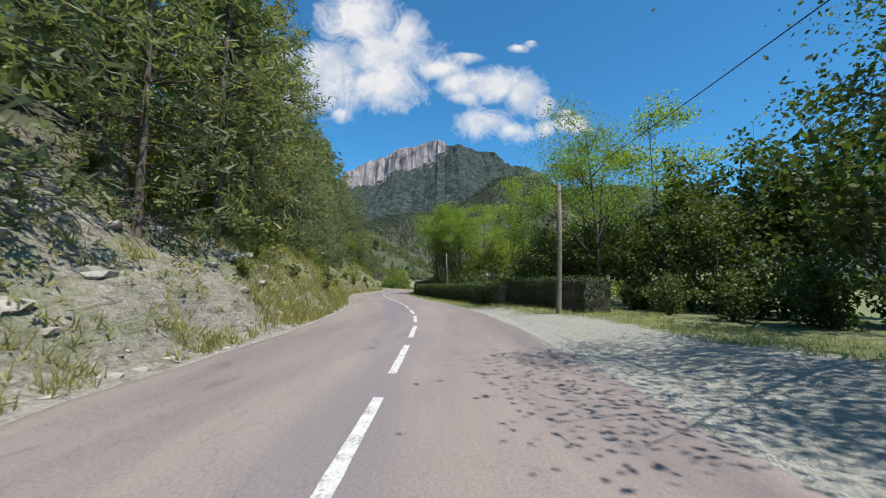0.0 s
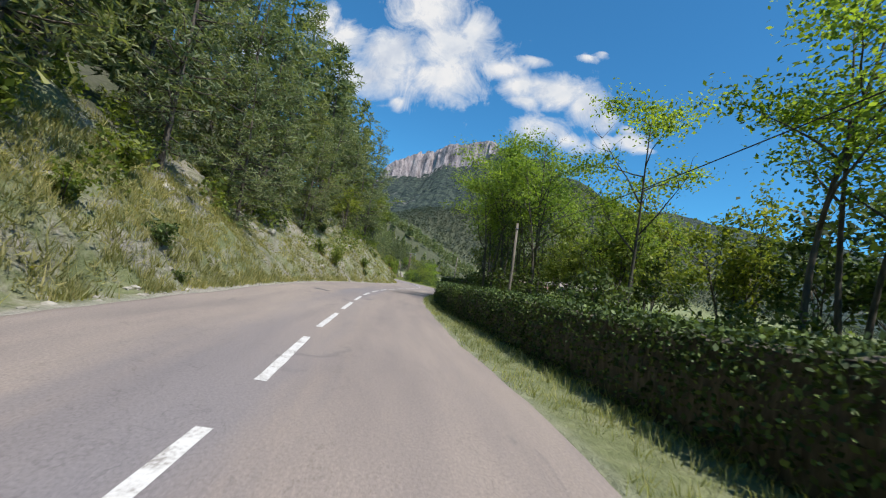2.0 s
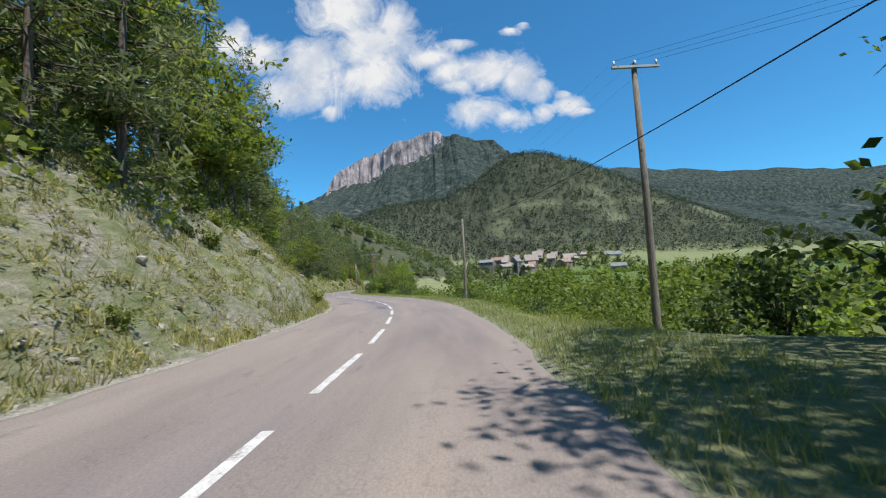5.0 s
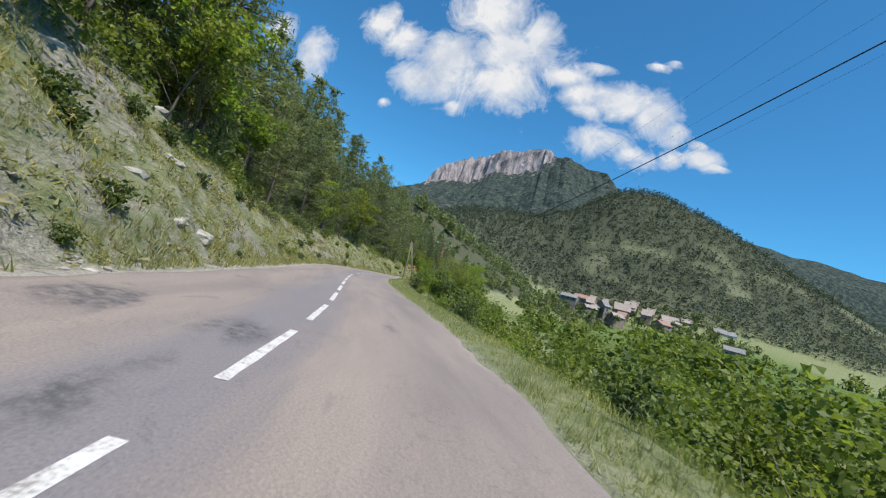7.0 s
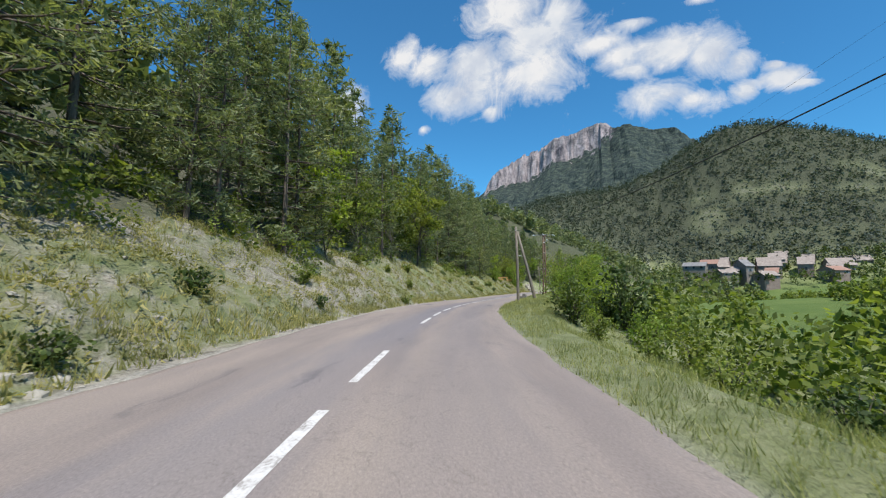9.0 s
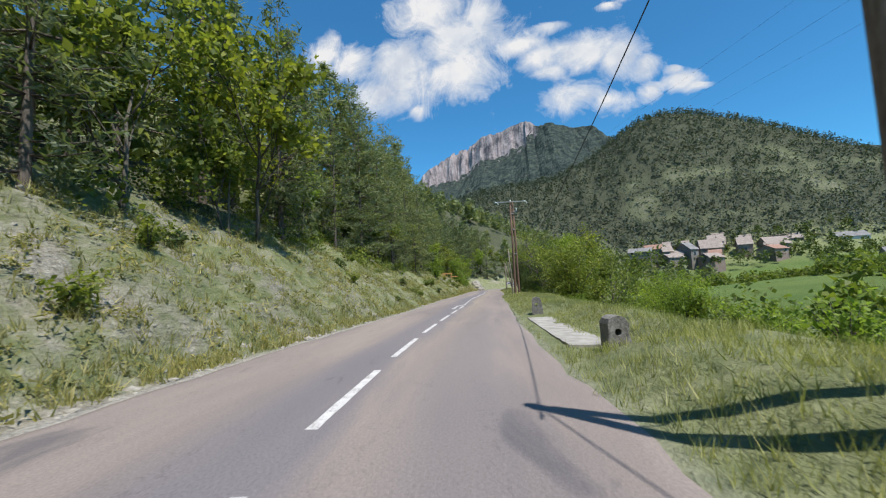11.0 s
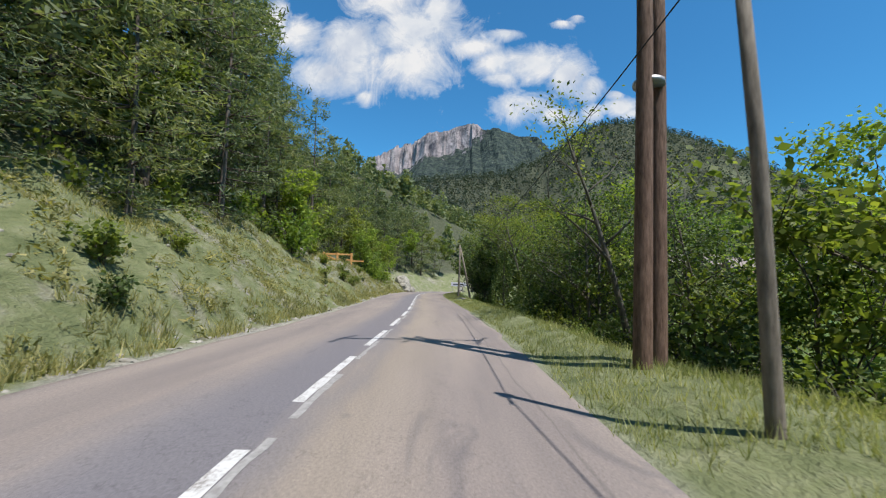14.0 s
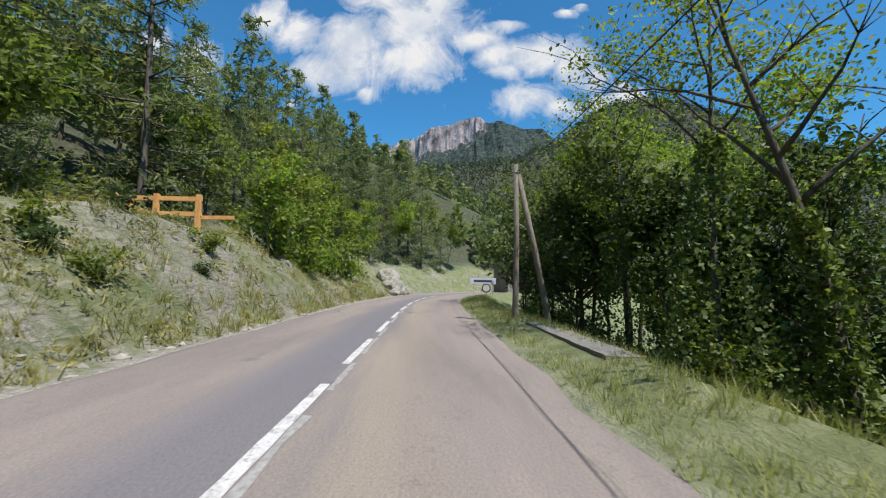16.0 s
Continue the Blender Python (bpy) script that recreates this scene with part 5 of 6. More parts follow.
def telephone_pole(x, y, h, lean=(0, 0), brace=None, thick=1.0, label="weathered wooden telephone pole by the road"):
    root = thing("telephone_pole", label, "pole", "telephone poles")
    z = gz(x, y)
    h = h + 0.28 - z
    root.location = (x, y, z)
    g = Gather()
    top = (lean[0], lean[1], h)
    bent_pole(g, (0, 0, 0), (top[0], top[1], h), 0.11 * thick, 0.08 * thick)
    child("pole", g.mesh("pole", POLE_WOOD), root)
    if brace:
        g = Gather()
        bz = gz(x + brace[0], y + brace[1]) - z
        bent_pole(g, (brace[0], brace[1], bz), (lean[0] + 0.09, lean[1], h - 0.35), 0.115, 0.085)
        child("strut", g.mesh("strut", POLE_WOOD), root, "slanting wooden strut leg")
        g = Gather()
        p = Vector((lean[0] * 0.62, lean[1] * 0.62, h * 0.62))
        q = Vector((brace[0], brace[1], bz)).lerp(Vector((lean[0] + 0.09, lean[1], h - 0.35)), 0.62)
        g.add(tube([p, p.lerp(q, 0.5) + Vector((0, -0.05, 0.03)), q], [0.016] * 3, 6))
        child("tie_rod", g.mesh("tie_rod", STEEL), root, "bent steel tie rod")
    g = Gather()
    g.add(tube([(top[0], top[1], h - 0.3), (top[0], top[1], h - 0.26)], [0.1, 0.1], 12))
    child("band", g.mesh("band", STEEL), root)
    g = Gather()
    g.add(tube([(top[0], top[1] - 0.08, h - 0.28), (top[0], top[1] - 0.3, h - 0.34), (top[0], top[1] - 0.42, h - 0.3)], [0.014, 0.02, 0.012], 6))
    child("cable_hook", g.mesh("cable_hook", STEEL), root)
    return Vector((x + top[0], y + top[1], z + h - 0.28))


def power_pole(x, y, h):
    root = thing("power_pole", "tall brown twin-pole power post with a crossarm", "pole")
    z = gz(x, y)
    root.location = (x, y, z)
    for k, dx in enumerate((-0.14, 0.2)):
        g = Gather()
        bent_pole(g, (dx * 1.15, 0.35 * k, 0), (dx * 0.8, 0.2 * k, h - 0.15 * k), 0.145, 0.105)
        child("pole", g.mesh("power_pole_leg", BROWN_POLE), root)
    turn = Matrix.Rotation(0.2, 3, "Z")
    bm = box_bm(3.5, 0.09, 0.09, 0.008, (0.0, -0.16, h - 0.25))
    bmesh.ops.rotate(bm, verts=bm.verts, matrix=turn, cent=(0, 0, 0))
    part("crossarm", bm, STEEL, root, "galvanised steel crossarm")
    ends = []
    for dx in (-1.68, 0.0, 1.68):
        p = turn @ Vector((dx, -0.16, h - 0.22))
        ends.append(Vector((x, y, z)) + p)
        for sy in (-1, 1):
            # a string of glass bells on each side of the arm
            g = Gather()
            way = Vector((0.12 * sy, 0.62 * sy, 0.1 if dx == 0 else -0.12))
            pts, radii = [], []
            for i in range(13):
                pts.append(p + way * (0.12 + i / 12))
                radii.append((0.022, 0.03, 0.075, 0.022)[i % 4])
            g.add(tube(pts, radii, 10))
            child("insulator", g.mesh("insulator", PORCELAIN), root, "pale glass insulator string")
    g = Gather()
    g.add(tube([turn @ Vector((-1.68, -0.16, h - 0.34)), (-0.9, -0.5, h - 0.62), (-0.02, -0.3, h - 0.5), (0.8, -0.3, h - 0.66), turn @ Vector((1.68, -0.16, h - 0.34))], [0.008] * 5, 5))
    child("jumper_wire", g.mesh("jumper_wire", CABLE), root)
    part("stay_bracket", box_bm(0.5, 0.07, 0.07, 0.006, (0.36, 0.05, h - 1.35)), STEEL, root)
    g = Gather()
    g.add(tube([(0.56, 0.05, h - 1.35), (0.57, 0.05, h - 1.2), (0.55, 0.05, h - 1.02), (0.55, 0.05, h - 0.9)], [0.03, 0.09, 0.06, 0.02], 10))
    child("insulator", g.mesh("pin_insulator", PORCELAIN), root, "pale glass pin insulator")
    for hh in (0.42, 0.68, 0.85):
        g = Gather()
        g.add(tube([(0.01, 0.12, h * hh), (0.01, 0.12, h * hh + 0.07)], [0.25, 0.25], 14))
        child("band", g.mesh("pole_band", STEEL), root)
    return ends


def wire(a, b, sag, rad, label, name="overhead_cable"):
    g = Gather()
    pts = [a.lerp(b, t) - Vector((0, 0, sag * 4 * t * (1 - t))) for t in np.linspace(0, 1, 17)]
    g.add(tube(pts, [rad] * 17, 5))
    tagged(new(name, g.mesh(name, CABLE)), label, "cable", "overhead cables")


def build_lines():
    p0 = telephone_pole(6.5, -20.0, 7.0)
    p1 = telephone_pole(4.95, 17.4, 5.35, (0.08, 0.0))
    p2 = telephone_pole(0.98, 50.25, 4.8, (-0.12, -0.1), thick=0.75)
    p3 = telephone_pole(-4.0, 102.6, 5.9, (0.05, -0.1))
    p4 = telephone_pole(-23.1, 154.9, 5.5, (-0.12, -0.1), brace=(1.15, 0.35), label="wooden telephone pole propped by a slanting strut")
    p5 = telephone_pole(-27.42, 198.05, 4.75, (-0.24, 0.0), thick=0.7, label="weathered wooden pole carrying the telephone cable")
    p6 = telephone_pole(-30.45, 237.0, 5.2, (0.0, -0.1), brace=(1.25, 0.4), label="wooden telephone pole propped by a slanting strut")
    ps = [p0, p1, p2, p3, p4, p5, p6, Vector((-22, 275, 6.0))]
    for a, b, sag in zip(ps, ps[1:], (0.5, 0.8, 1.4, 1.88, 1.65, 1.0, 0.8)):
        wire(a, b, sag, 0.011, "black telephone cable hanging between the poles")
    ends = power_pole(-27.12, 201.0, 11.05 - gz(-27.12, 201.0))
    # pole by the trees, from which the power line comes
    root = thing("power_pole", "wooden power pole with a short crossarm among the trees", "pole")
    bx, by = 1.9, 85.0
    z = gz(bx, by)
    root.location = (bx, by, z)
    g = Gather()
    bent_pole(g, (0, 0, 0), (0, 0, 9.2 - z), 0.15, 0.1)
    child("pole", g.mesh("valley_pole", POLE_WOOD), root)
    part("crossarm", box_bm(1.8, 0.1, 0.1, 0.01, (0, -0.12, 8.95 - z)), STEEL, root, "galvanised steel crossarm")
    for dx in (-0.8, 0.0, 0.8):
        g = Gather()
        g.add(tube([(dx, -0.12, 9.05 - z), (dx, -0.12, 9.25 - z)], [0.045, 0.035], 8))
        child("insulator", g.mesh("valley_insulator", PORCELAIN), root, "pale glass insulator")
    for k, e in enumerate(ends):
        q = Vector((bx - 0.8 + 0.8 * k, by - 0.12, 9.25))
        wire(q, e, 3.2, 0.0022, "thin bare power line across the valley", "power_line")
        wire(q, Vector((90 + 4 * k, 30, 14)), 1.6, 0.005, "thin bare power line across the valley", "power_line")


# ---- culvert, blocks, fence ----
def end_block(y, u, turn=0.0):
    root = thing("parapet_block", "weathered concrete parapet block with a round rail hole", "concrete block", "parapet end blocks")
    x, yy = road_xy(y, u)
    bm = bmesh.new()
    w, d, h, hole, n = 0.36, 0.42, 0.84, 0.066, 40
    prof = []
    for k in range(n):
        a = 2 * math.pi * k / n
        c, sn = math.cos(a), math.sin(a)
        t = min(w / 2 / max(abs(c), 1e-6), (h * 0.5) / max(abs(sn), 1e-6))
        px, pz = c * t, sn * t + h * 0.5
        if pz > h - 0.2:
            q = min(1.0, abs(px) / (w / 2))
            pz = h - 0.2 + (pz - h + 0.2) * math.sqrt(max(0.0, 1 - 0.85 * q * q))
        px += 0.1 * max(0.0, px / (w / 2)) * (1 - pz / h)
        prof.append((px, pz, hole * c, hole * sn + h * 0.66))
    ring = []
    for yk in (-d / 2, d / 2):
        ring.append(([bm.verts.new((p[0], yk, p[1])) for p in prof], [bm.verts.new((p[2], yk, p[3])) for p in prof]))
    for k in range(n):
        k2 = (k + 1) % n
        (o0, i0), (o1, i1) = ring
        bm.faces.new((o0[k], o0[k2], i0[k2], i0[k]))
        bm.faces.new((o1[k2], o1[k], i1[k], i1[k2]))
        bm.faces.new((o0[k2], o0[k], o1[k], o1[k2]))
        bm.faces.new((i0[k], i0[k2], i1[k2], i1[k]))
    for v in bm.verts:
        v.co += Vector((noise.noise(v.co * 4), noise.noise(v.co * 4 + Vector((9, 0, 0))), noise.noise(v.co * 4 + Vector((0, 9, 0))))) * 0.022
    part("block", bm, CONCRETE, root)
    root.matrix_basis = Matrix.Translation((x, yy, gz(x, yy) - 0.17)) @ Matrix.Rotation(heading(y) + turn, 4, "Z")


def slab(name, y0, y1, u0, u1, z, material, label, skew=0.0):
    bm = bmesh.new()
    rows = []
    r = random.Random(3)
    for y in np.linspace(y0, y1, 30):
        row = []
        for u in (u0, (u0 + u1) / 2, u1):
            x, yy = road_xy(y, u + r.uniform(-0.02, 0.02) + skew * (y1 - y) / (y1 - y0))
            row.append((x, yy))
        rows.append(row)
    top = [[bm.verts.new((x, y, z + 0.02 * r.random())) for x, y in row] for row in rows]
    low = [[bm.verts.new((x, y, z - 0.35)) for x, y in row] for row in rows]
    for i in range(len(rows) - 1):
        for j in range(2):
            bm.faces.new((top[i][j], top[i][j + 1], top[i + 1][j + 1], top[i + 1][j]))
        bm.faces.new((low[i][0], top[i][0], top[i + 1][0], low[i + 1][0]))
        bm.faces.new((top[i][2], low[i][2], low[i + 1][2], top[i + 1][2]))
    for i in (0, -1):
        bm.faces.new((top[i][0], top[i][1], top[i][2], low[i][2], low[i][1], low[i][0]))
    bmesh.ops.recalc_face_normals(bm, faces=bm.faces[:])
    me = bpy.data.meshes.new(name)
    bm.to_mesh(me)
    me.materials.append(material)
    tagged(new(name, me), label, "concrete slab")


def build_fence():
    root = thing("wooden_fence", "orange-stained wooden rail fence above the bank", "fence")
    fx, fy = -44.1, 235.8
    root.location = (fx, fy, 3.15)
    for k, dx in enumerate((0.0, 1.35, 2.75)):
        foot = min(gz(fx + dx, fy + 0.15 * k) - 3.15 - 0.25, -0.1)
        part("post", box_bm(0.17, 0.14, 1.06 - foot, 0.014, (dx, 0.15 * k, foot)), FENCE_WOOD, root)
    for hh in (0.3, 0.82):
        bm = box_bm(3.0, 0.08, 0.16, 0.012, (1.38, 0.02, hh))
        bmesh.ops.rotate(bm, verts=bm.verts, matrix=Matrix.Rotation(0.108, 3, "Z"), cent=(0, 0, 0))
        part("rail", bm, FENCE_WOOD, root)
    bm = box_bm(1.5, 0.05, 0.1, 0.008)
    bmesh.ops.rotate(bm, verts=bm.verts, matrix=Matrix.Rotation(0.36, 3, "Y"), cent=(0, 0, 0))
    bmesh.ops.translate(bm, verts=bm.verts, vec=(0.68, 0.02, 0.52))
    part("brace", bm, FENCE_WOOD, root)
    bm = box_bm(1.3, 0.07, 0.14, 0.01, (3.35, 0.36, 0.2))
    part("rail", bm, FENCE_WOOD, root)


build_hedge([(17.8, 7.05), (21, 6.5), (26.2, 6.0)], 1.5, 1.3, 1, "tall clipped dark green hedge beside the gravel lay-by")
build_hedge([(25.4, 5.3), (28.5, 4.85), (33, 4.65), (40.7, 4.3), (47, 3.95), (55.5, 3.9)], 1.24, 1.1, 2, "long clipped dark green hedge along the verge")
build_hedge([(63.0, 5.6), (65.5, 4.55), (68, 3.75), (71, 3.7)], 1.7, 1.0, 3, "clipped dark green hedge in the shade of trees")
build_lines()
end_block(160.3, 4.25, 0.05)
end_block(169.6, 3.9, -0.1)
slab("culvert_slab", 161.0, 168.3, 3.42, 4.3, 0.03, PALE_CONCRETE, "pale concrete culvert slab beside the road", 0.16)
slab("verge_slab", 229.4, 235.0, 4.2, 4.8, gz(*road_xy(232, 4.5)) + 0.015, CONCRETE, "narrow concrete slab in the verge grass")
build_fence()
build_woods()
build_right_trees()
build_valley()
build_grass()


# ---- village and the far end of the road ----
PLASTER = [plain_material("cream_plaster", (0.15, 0.13, 0.105), (0.27, 0.24, 0.2), 0.6, 0.9, 0.1), plain_material("pinkish_plaster", (0.2, 0.145, 0.12), (0.3, 0.235, 0.2), 0.6, 0.9, 0.1), plain_material("grey_stone_wall", (0.14, 0.125, 0.105), (0.25, 0.225, 0.19), 1.0, 0.9, 0.3), plain_material("white_plaster", (0.46, 0.45, 0.42), (0.58, 0.57, 0.54), 0.8, 0.9, 0.1)]
TILES = [plain_material("pale_clay_tiles", (0.19, 0.15, 0.125), (0.34, 0.285, 0.245), 0.9, 0.9, 0.3), plain_material("red_clay_tiles", (0.22, 0.125, 0.09), (0.33, 0.2, 0.15), 0.9, 0.9, 0.3), plain_material("grey_roofing", (0.13, 0.125, 0.12), (0.24, 0.23, 0.22), 0.9, 0.8, 0.2)]
GLASS_DARK = plain_material("dark_window_pane", (0.03, 0.035, 0.04), (0.05, 0.055, 0.06), 3, 0.15, 0.02)
SHUTTER = plain_material("grey_blue_shutter", (0.16, 0.18, 0.2), (0.22, 0.25, 0.27), 6, 0.7, 0.1)


def build_house(x, y, w, d, eave, ridge, base, wall_mat, roof_mat, seed, turn=0.0, label="stone village house with a clay-tiled roof"):
    r = random.Random(seed)
    root = thing("house", label, "house", "village houses")
    root.matrix_basis = Matrix.Translation((x, y, base)) @ Matrix.Rotation(turn, 4, "Z")
    hw, hd, hh, top = w / 2, d / 2, eave - base, ridge - base
    bm = bmesh.new()
    sink = -6.0
    v = [bm.verts.new(p) for p in ((-hw, -hd, sink), (hw, -hd, sink), (hw, hd, sink), (-hw, hd, sink), (-hw, -hd, hh), (hw, -hd, hh), (hw, hd, hh), (-hw, hd, hh), (-hw, 0, top), (hw, 0, top))]
    for f in ((0, 1, 5, 4), (1, 2, 6, 9, 5), (2, 3, 7, 6), (3, 0, 4, 8, 7)):
        bm.faces.new([v[i] for i in f])
    part("wall", bm, wall_mat, root)
    for s in (-1, 1):
        bm = bmesh.new()
        o = 0.45
        drop = (top - hh) * o / hd
        pts = [(-hw - 0.3, s * (hd + o), hh - drop), (hw + 0.3, s * (hd + o), hh - drop), (hw + 0.3, 0, top), (-hw - 0.3, 0, top)]
        lo = [bm.verts.new((a, b, c + 0.03)) for a, b, c in pts]
        hi = [bm.verts.new((a, b, c + 0.2)) for a, b, c in pts]
        bm.faces.new(lo)
        bm.faces.new(hi[::-1])
        for k in range(4):
            bm.faces.new((lo[k], hi[k], hi[(k + 1) % 4], lo[(k + 1) % 4]))
        bmesh.ops.recalc_face_normals(bm, faces=bm.faces[:])
        part("roof_slope", bm, roof_mat, root)
    part("chimney", box_bm(0.6, 0.6, 1.3, 0.03, (hw * r.uniform(-0.5, 0.5), hd * 0.3, top - 0.7)), wall_mat, root)
    n = max(1, int(w // 3))
    floors = max(1, int(hh // 2.9))
    for fl in range(floors):
        for k in range(n):
            if r.random() < 0.2:
                continue
            wx = -hw + (k + 0.5) * w / n
            win = part("window", box_bm(0.95, 0.08, 1.35, 0.01, (wx, -hd - 0.02, fl * 2.8 + 0.9)), GLASS_DARK, root)
            if r.random() < 0.5:
                for s in (-1, 1):
                    part("shutter", box_bm(0.45, 0.06, 1.4, 0.01, (wx + s * 0.74, -hd - 0.04, fl * 2.8 + 0.88)), SHUTTER, win)


def build_village():
    rows = [(17.2, 330, 13.5, 13.7, 9.1, 2, 2), (27.6, 335, 6.3, 15.1, 7.6, 0, 0), (33.8, 330, 5.2, 14.1, 7.8, 2, 2), (43.9, 335, 12.6, 17.1, 7.5, 0, 0), (39.0, 322, 8.4, 9.4, 4.9, 1, 0), (56.0, 335, 7.8, 15.3, 8.4, 1, 0),
            (67.6, 338, 13.5, 16.3, 8.2, 0, 0), (60.8, 326, 9.0, 11.2, 7.0, 1, 1), (77.6, 345, 7.9, 16.0, 11.0, 0, 0), (26.6, 324, 9.1, 10.3, 6.2, 2, 0), (50.0, 345, 9.0, 18.3, 11.0, 2, 0), (85.0, 352, 10.0, 17.5, 12.0, 1, 0)]
    for k, (x, y, w, top, base, wall, roof) in enumerate(rows):
        x, y, w, top, base = -25.3 + (x + 25.3) * 1.24, 152 + (y - 152) * 1.24, w * 1.2, 1.35 + (top - 1.35) * 1.24, 1.35 + (base - 1.35) * 1.24
        h = (top - base) * (0.72 + 0.08 * (k % 3))
        build_house(x, y, w * 0.62, 9 + (k % 3), base + h * 0.52, base + h, base, PLASTER[wall], TILES[roof], k, 0.16 * ((k * 7) % 5 - 2))
        build_house(x + w * 0.5, y + 8 + (k % 4), w * 0.5, 8.0, base + h * 0.6 + 1.2, base + h + 1.8, base, PLASTER[(wall + k) % 3], TILES[0 if k % 4 else 1], k + 100, 0.2 * ((k * 5) % 5 - 2))
    build_house(123.0, 386, 12.0, 9.0, 15.0, 17.4, 11.0, PLASTER[3], TILES[2], 40, -0.1, "white-rendered village house with a low roof")
    build_house(106.0, 335, 9.0, 7.0, 5.4, 7.4, 2.0, PLASTER[2], TILES[2], 41, -0.35, "long grey farm barn beside the field")


def build_road_end():
    # town sign and speed sign
    x, y = -30.7, 262.0
    z = gz(x, y)
    root = thing("town_sign", "white town sign on two grey posts", "road sign")
    root.location = (x, y, z)
    for dx in (-0.9, 0.9):
        part("post", box_bm(0.06, 0.06, 1.9 - z, 0.005, (dx, 0, 0)), STEEL, root)
    part("panel", box_bm(2.4, 0.04, 0.6, 0.01, (0, -0.06, 1.2 - z)), plain_material("lilac_white_panel", (0.5, 0.5, 0.58), (0.6, 0.6, 0.68), 2, 0.4, 0.02), root, "pale panel with a lettered bar")
    part("lettering", box_bm(1.7, 0.01, 0.2, 0, (0, -0.087, 1.4 - z)), plain_material("dark_lettering", (0.05, 0.05, 0.07), (0.06, 0.06, 0.08), 3, 0.5, 0), root, "dark unreadable bar of lettering")
    root = thing("speed_sign", "round white traffic sign with a dark rim", "road sign")
    root.location = (x + 0.3, y - 0.5, z)
    g = Gather()
    g.add(tube([(0, 0, 0), (0, 0, 1.25 - z)], [0.03, 0.03], 8))
    child("post", g.mesh("sign_post", STEEL), root)
    for nm, rad, off, mat in (("rim", 0.42, 0.0, plain_material("dark_rim", (0.06, 0.05, 0.06), (0.1, 0.07, 0.07), 4, 0.5, 0)), ("face", 0.31, -0.012, PLASTER[3])):
        g = Gather()
        g.add(tube([(0, -0.03 + off, 0.85 - z), (0, -0.055 + off, 0.85 - z)], [rad, rad], 28))
        child(nm, g.mesh("sign_" + nm, mat, False), root)
    # small house behind the bend
    build_house(-25.6, 284, 4.0, 4.5, 3.9, 5.2, -0.5, PLASTER[0], TILES[0], 60, 0.4, "small white house behind the bend")
    # pale boulders and a low wall at the bend
    rock = random.Random(12)
    for bx, by, s in ((-39.5, 262.8, 1.05), (-38.5, 264.2, 0.62), (-40.3, 265.4, 1.2), (-38.9, 261.4, 0.5)):
        bm = bmesh.new()
        bmesh.ops.create_icosphere(bm, subdivisions=3, radius=1)
        for vert in bm.verts:
            k = 1 + 0.35 * noise.noise(vert.co * 1.7 + Vector((bx, by, 0))) + 0.12 * noise.noise(vert.co * 5)
            vert.co = Vector((vert.co.x * k * s, vert.co.y * k * s, vert.co.z * k * s * 0.95))
        me = bpy.data.meshes.new("boulder")
        bm.to_mesh(me)
        bm.free()
        me.materials.append(LIMESTONE)
        ob = tagged(new("boulder", me), "pale limestone boulder at the foot of the bank", "rock", "boulders at the bend")
        ob.location = (bx, by, gz(bx, by) + 0.35 * s)


def build_outcrops():
    """Broken ledges of rock in the cut bank."""
    r = random.Random(8)
    for k in range(84):
        y = r.uniform(0, 16) if k < 14 or k >= 44 else r.uniform(42, 80) if k < 32 else r.uniform(96, 114)
        d = r.uniform(1.0, 6.0)
        x, _ = road_xy(y, -(HALF + d))
        s = r.uniform(0.22, 0.5) * (0.6 if y < 16 else 0.75)
        bm = bmesh.new()
        bmesh.ops.create_icosphere(bm, subdivisions=2, radius=1)
        off = Vector((r.uniform(0, 50), r.uniform(0, 50), 0))
        for vert in bm.verts:
            q = vert.co.copy()
            n1 = 1 + 0.5 * noise.noise(q * 1.4 + off)
            q.z = (math.floor(q.z * 3.0) / 3.0) * 0.5 + q.z * 0.5
            vert.co = Vector((q.x * n1 * s, q.y * n1 * s * 1.5, q.z * n1 * s * 0.62))
        bmesh.ops.rotate(bm, verts=bm.verts, matrix=Matrix.Rotation(r.uniform(-0.5, 0.5), 3, "Z") @ Matrix.Rotation(r.uniform(-0.5, 0.2), 3, "Y"), cent=(0, 0, 0))
        me = bpy.data.meshes.new("rock_ledge")
        bm.to_mesh(me)
        bm.free()
        me.materials.append(LIMESTONE)
        ob = tagged(new("rock_ledge", me), "broken limestone ledge sticking out of the bank", "rock", "ledges in the bank")
        ob.location = (x, y, gz(x, y) - 0.3 * s)


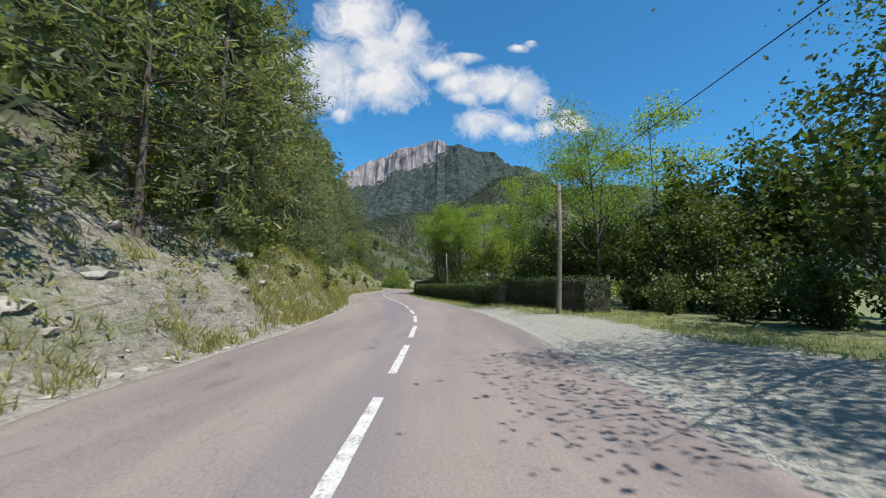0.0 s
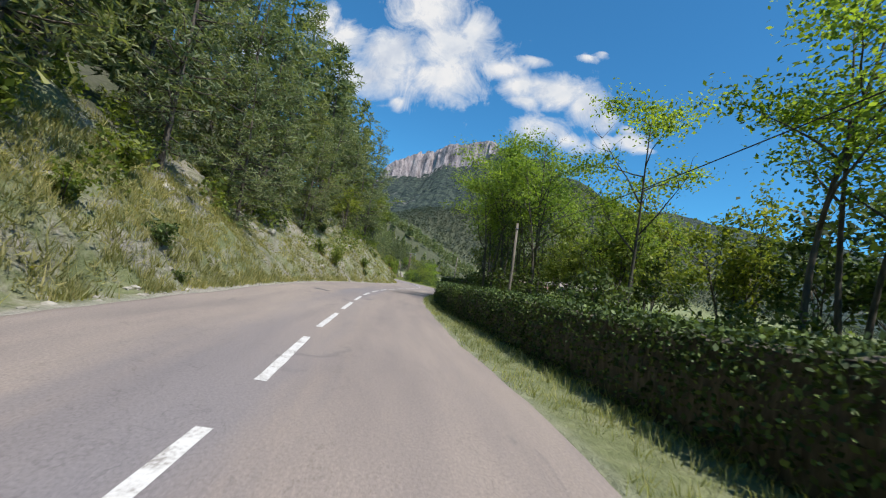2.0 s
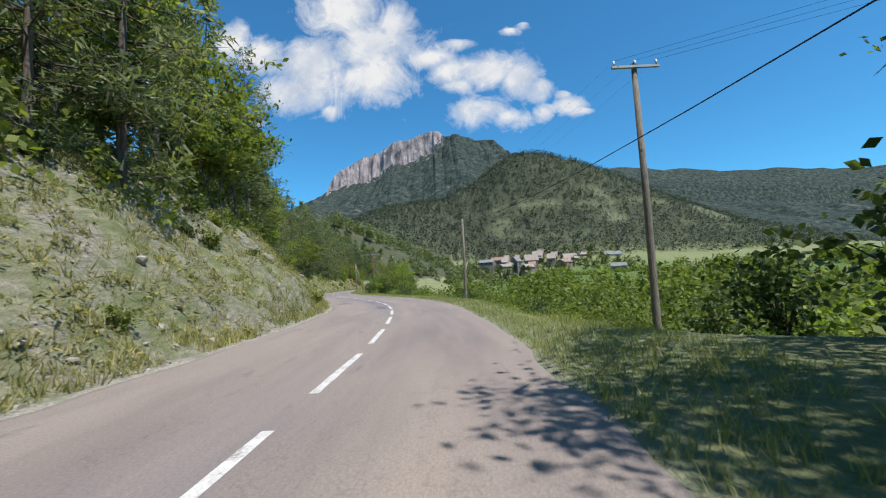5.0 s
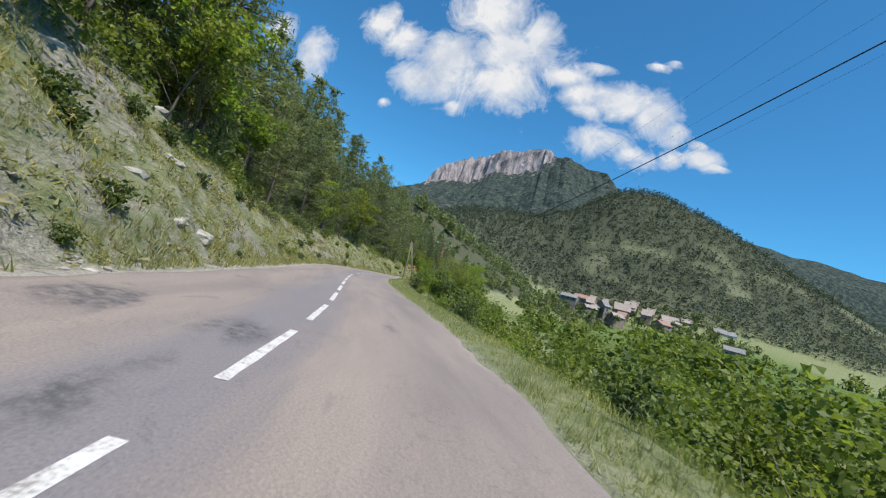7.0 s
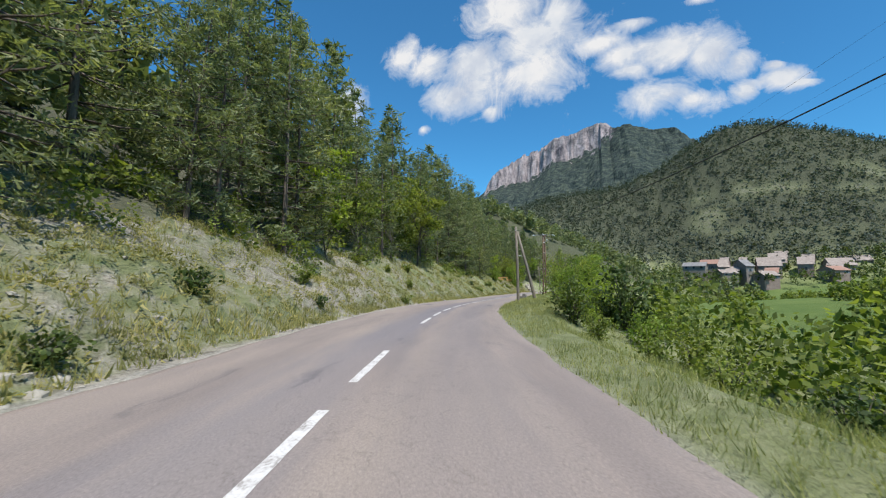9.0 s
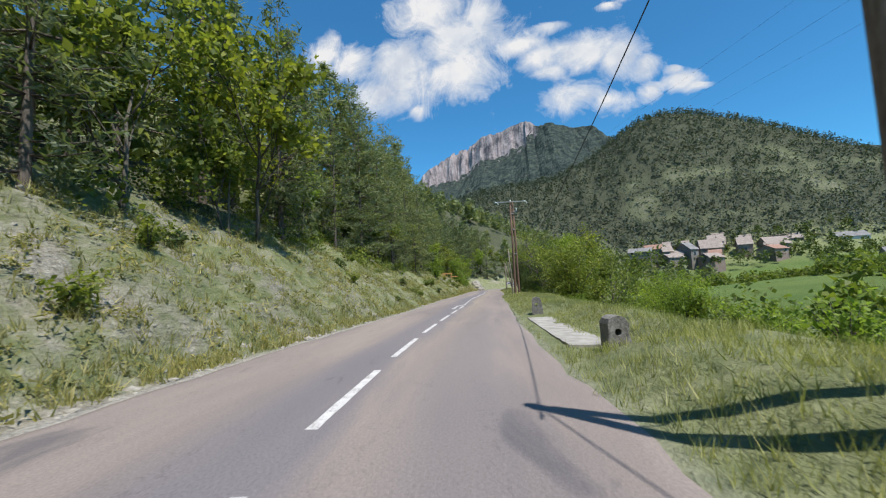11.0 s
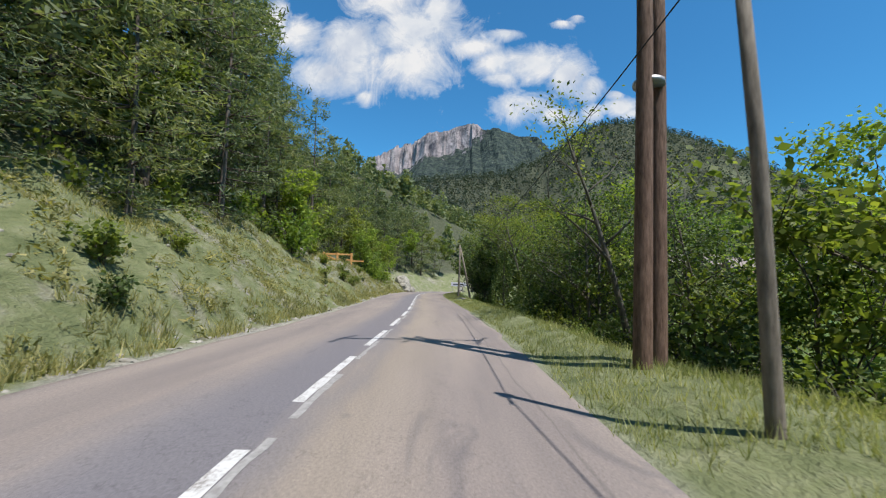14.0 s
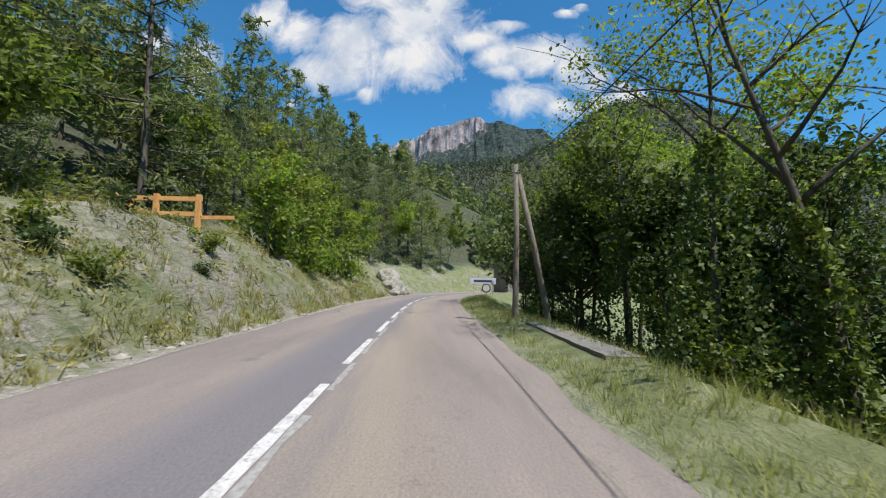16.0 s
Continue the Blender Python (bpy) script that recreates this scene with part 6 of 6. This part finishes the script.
def build_roots():
    """Bare roots hanging out of the undercut edge of the wood."""
    r = random.Random(15)
    g = Gather()
    for k in range(70):
        y = r.uniform(1.5, 12.0)
        x, _ = road_xy(y, -(HALF + r.uniform(3.2, 5.0)))
        p = Vector((x, y, gz(x, y) + r.uniform(0.05, 0.35)))
        pts = [p]
        d = Vector((r.uniform(0.2, 0.9), r.uniform(-0.9, 0.9), -0.1))
        for i in range(6):
            d = (d + Vector((r.gauss(0, 0.3), r.gauss(0, 0.4), r.gauss(-0.16, 0.25)))).normalized()
            p = p + d * r.uniform(0.12, 0.26)
            p.z = max(p.z, gz(p.x, p.y) + 0.02)
            pts.append(p.copy())
        w = r.uniform(0.008, 0.024)
        g.add(tube(pts, [w * (1 - 0.13 * i) for i in range(7)], 4))
    tagged(new("bare_roots", g.mesh("bare_roots", PINE_BARK)), "tangle of bare brown roots hanging from the bank", "roots", kind="stuff")


def build_arrow(road):
    """Merging arrow beside the centre line, and older paint showing beside the new."""
    def strip(rows, name):
        v, f = [], []
        for y, u0, u1 in rows:
            for u in (u0, u1):
                x, yy = road_xy(y, u)
                v.append((x, yy, 0.004))
        f = [(2 * i, 2 * i + 1, 2 * i + 3, 2 * i + 2) for i in range(len(rows) - 1)]
        child(name, mesh_of(name, v, f, OLD_PAINT if name == "old_dash" else PAINT), road)
    strip([(177.5, -0.52, -0.27), (178.6, -0.5, -0.3), (178.7, -0.46, -0.34), (180.6, -0.47, -0.36), (180.7, -0.62, -0.3), (181.2, -0.5, -0.14), (181.9, -0.16, -0.075)], "arrow")
    r = random.Random(4)
    y = 196.0
    while y < 246:
        n = 8
        ln = r.uniform(1.5, 3.2)
        strip([(y + ln * i / n, 0.085 + r.uniform(-0.01, 0.01), 0.17 + r.uniform(-0.03, 0.02)) for i in range(n + 1)], "old_dash")
        y += ln + r.uniform(0.3, 1.4)


def build_village_trees():
    r = np.random.default_rng(31)
    cen = []
    for k in range(150):
        x, y, s = r.uniform(12, 135), r.uniform(352, 402), r.uniform(1.2, 2.6)
        z = 6.2 + 0.14 * (y - 352) + hill_height(x, y) * 0.1
        d = r.normal(0, 1, (70, 3))
        d /= np.linalg.norm(d, axis=1, keepdims=True)
        cen.append(d * (s, s, s * 1.25) * r.uniform(0.5, 1, (70, 1)) + (x, y, max(z, gz(x, y) + s)))
    q = leaves_at(np.concatenate(cen), r, 0.8, 0.2, 0.2, 0.8, 0.4, 3)
    tagged(new("village_trees", quad_mesh("village_trees", q, SHADE_DARK_LEAF, 3)), "dark leafy trees among the village houses", "woodland", kind="stuff")


build_village()
build_village_trees()
build_road_end()
build_outcrops()
build_roots()
build_arrow(ROAD)
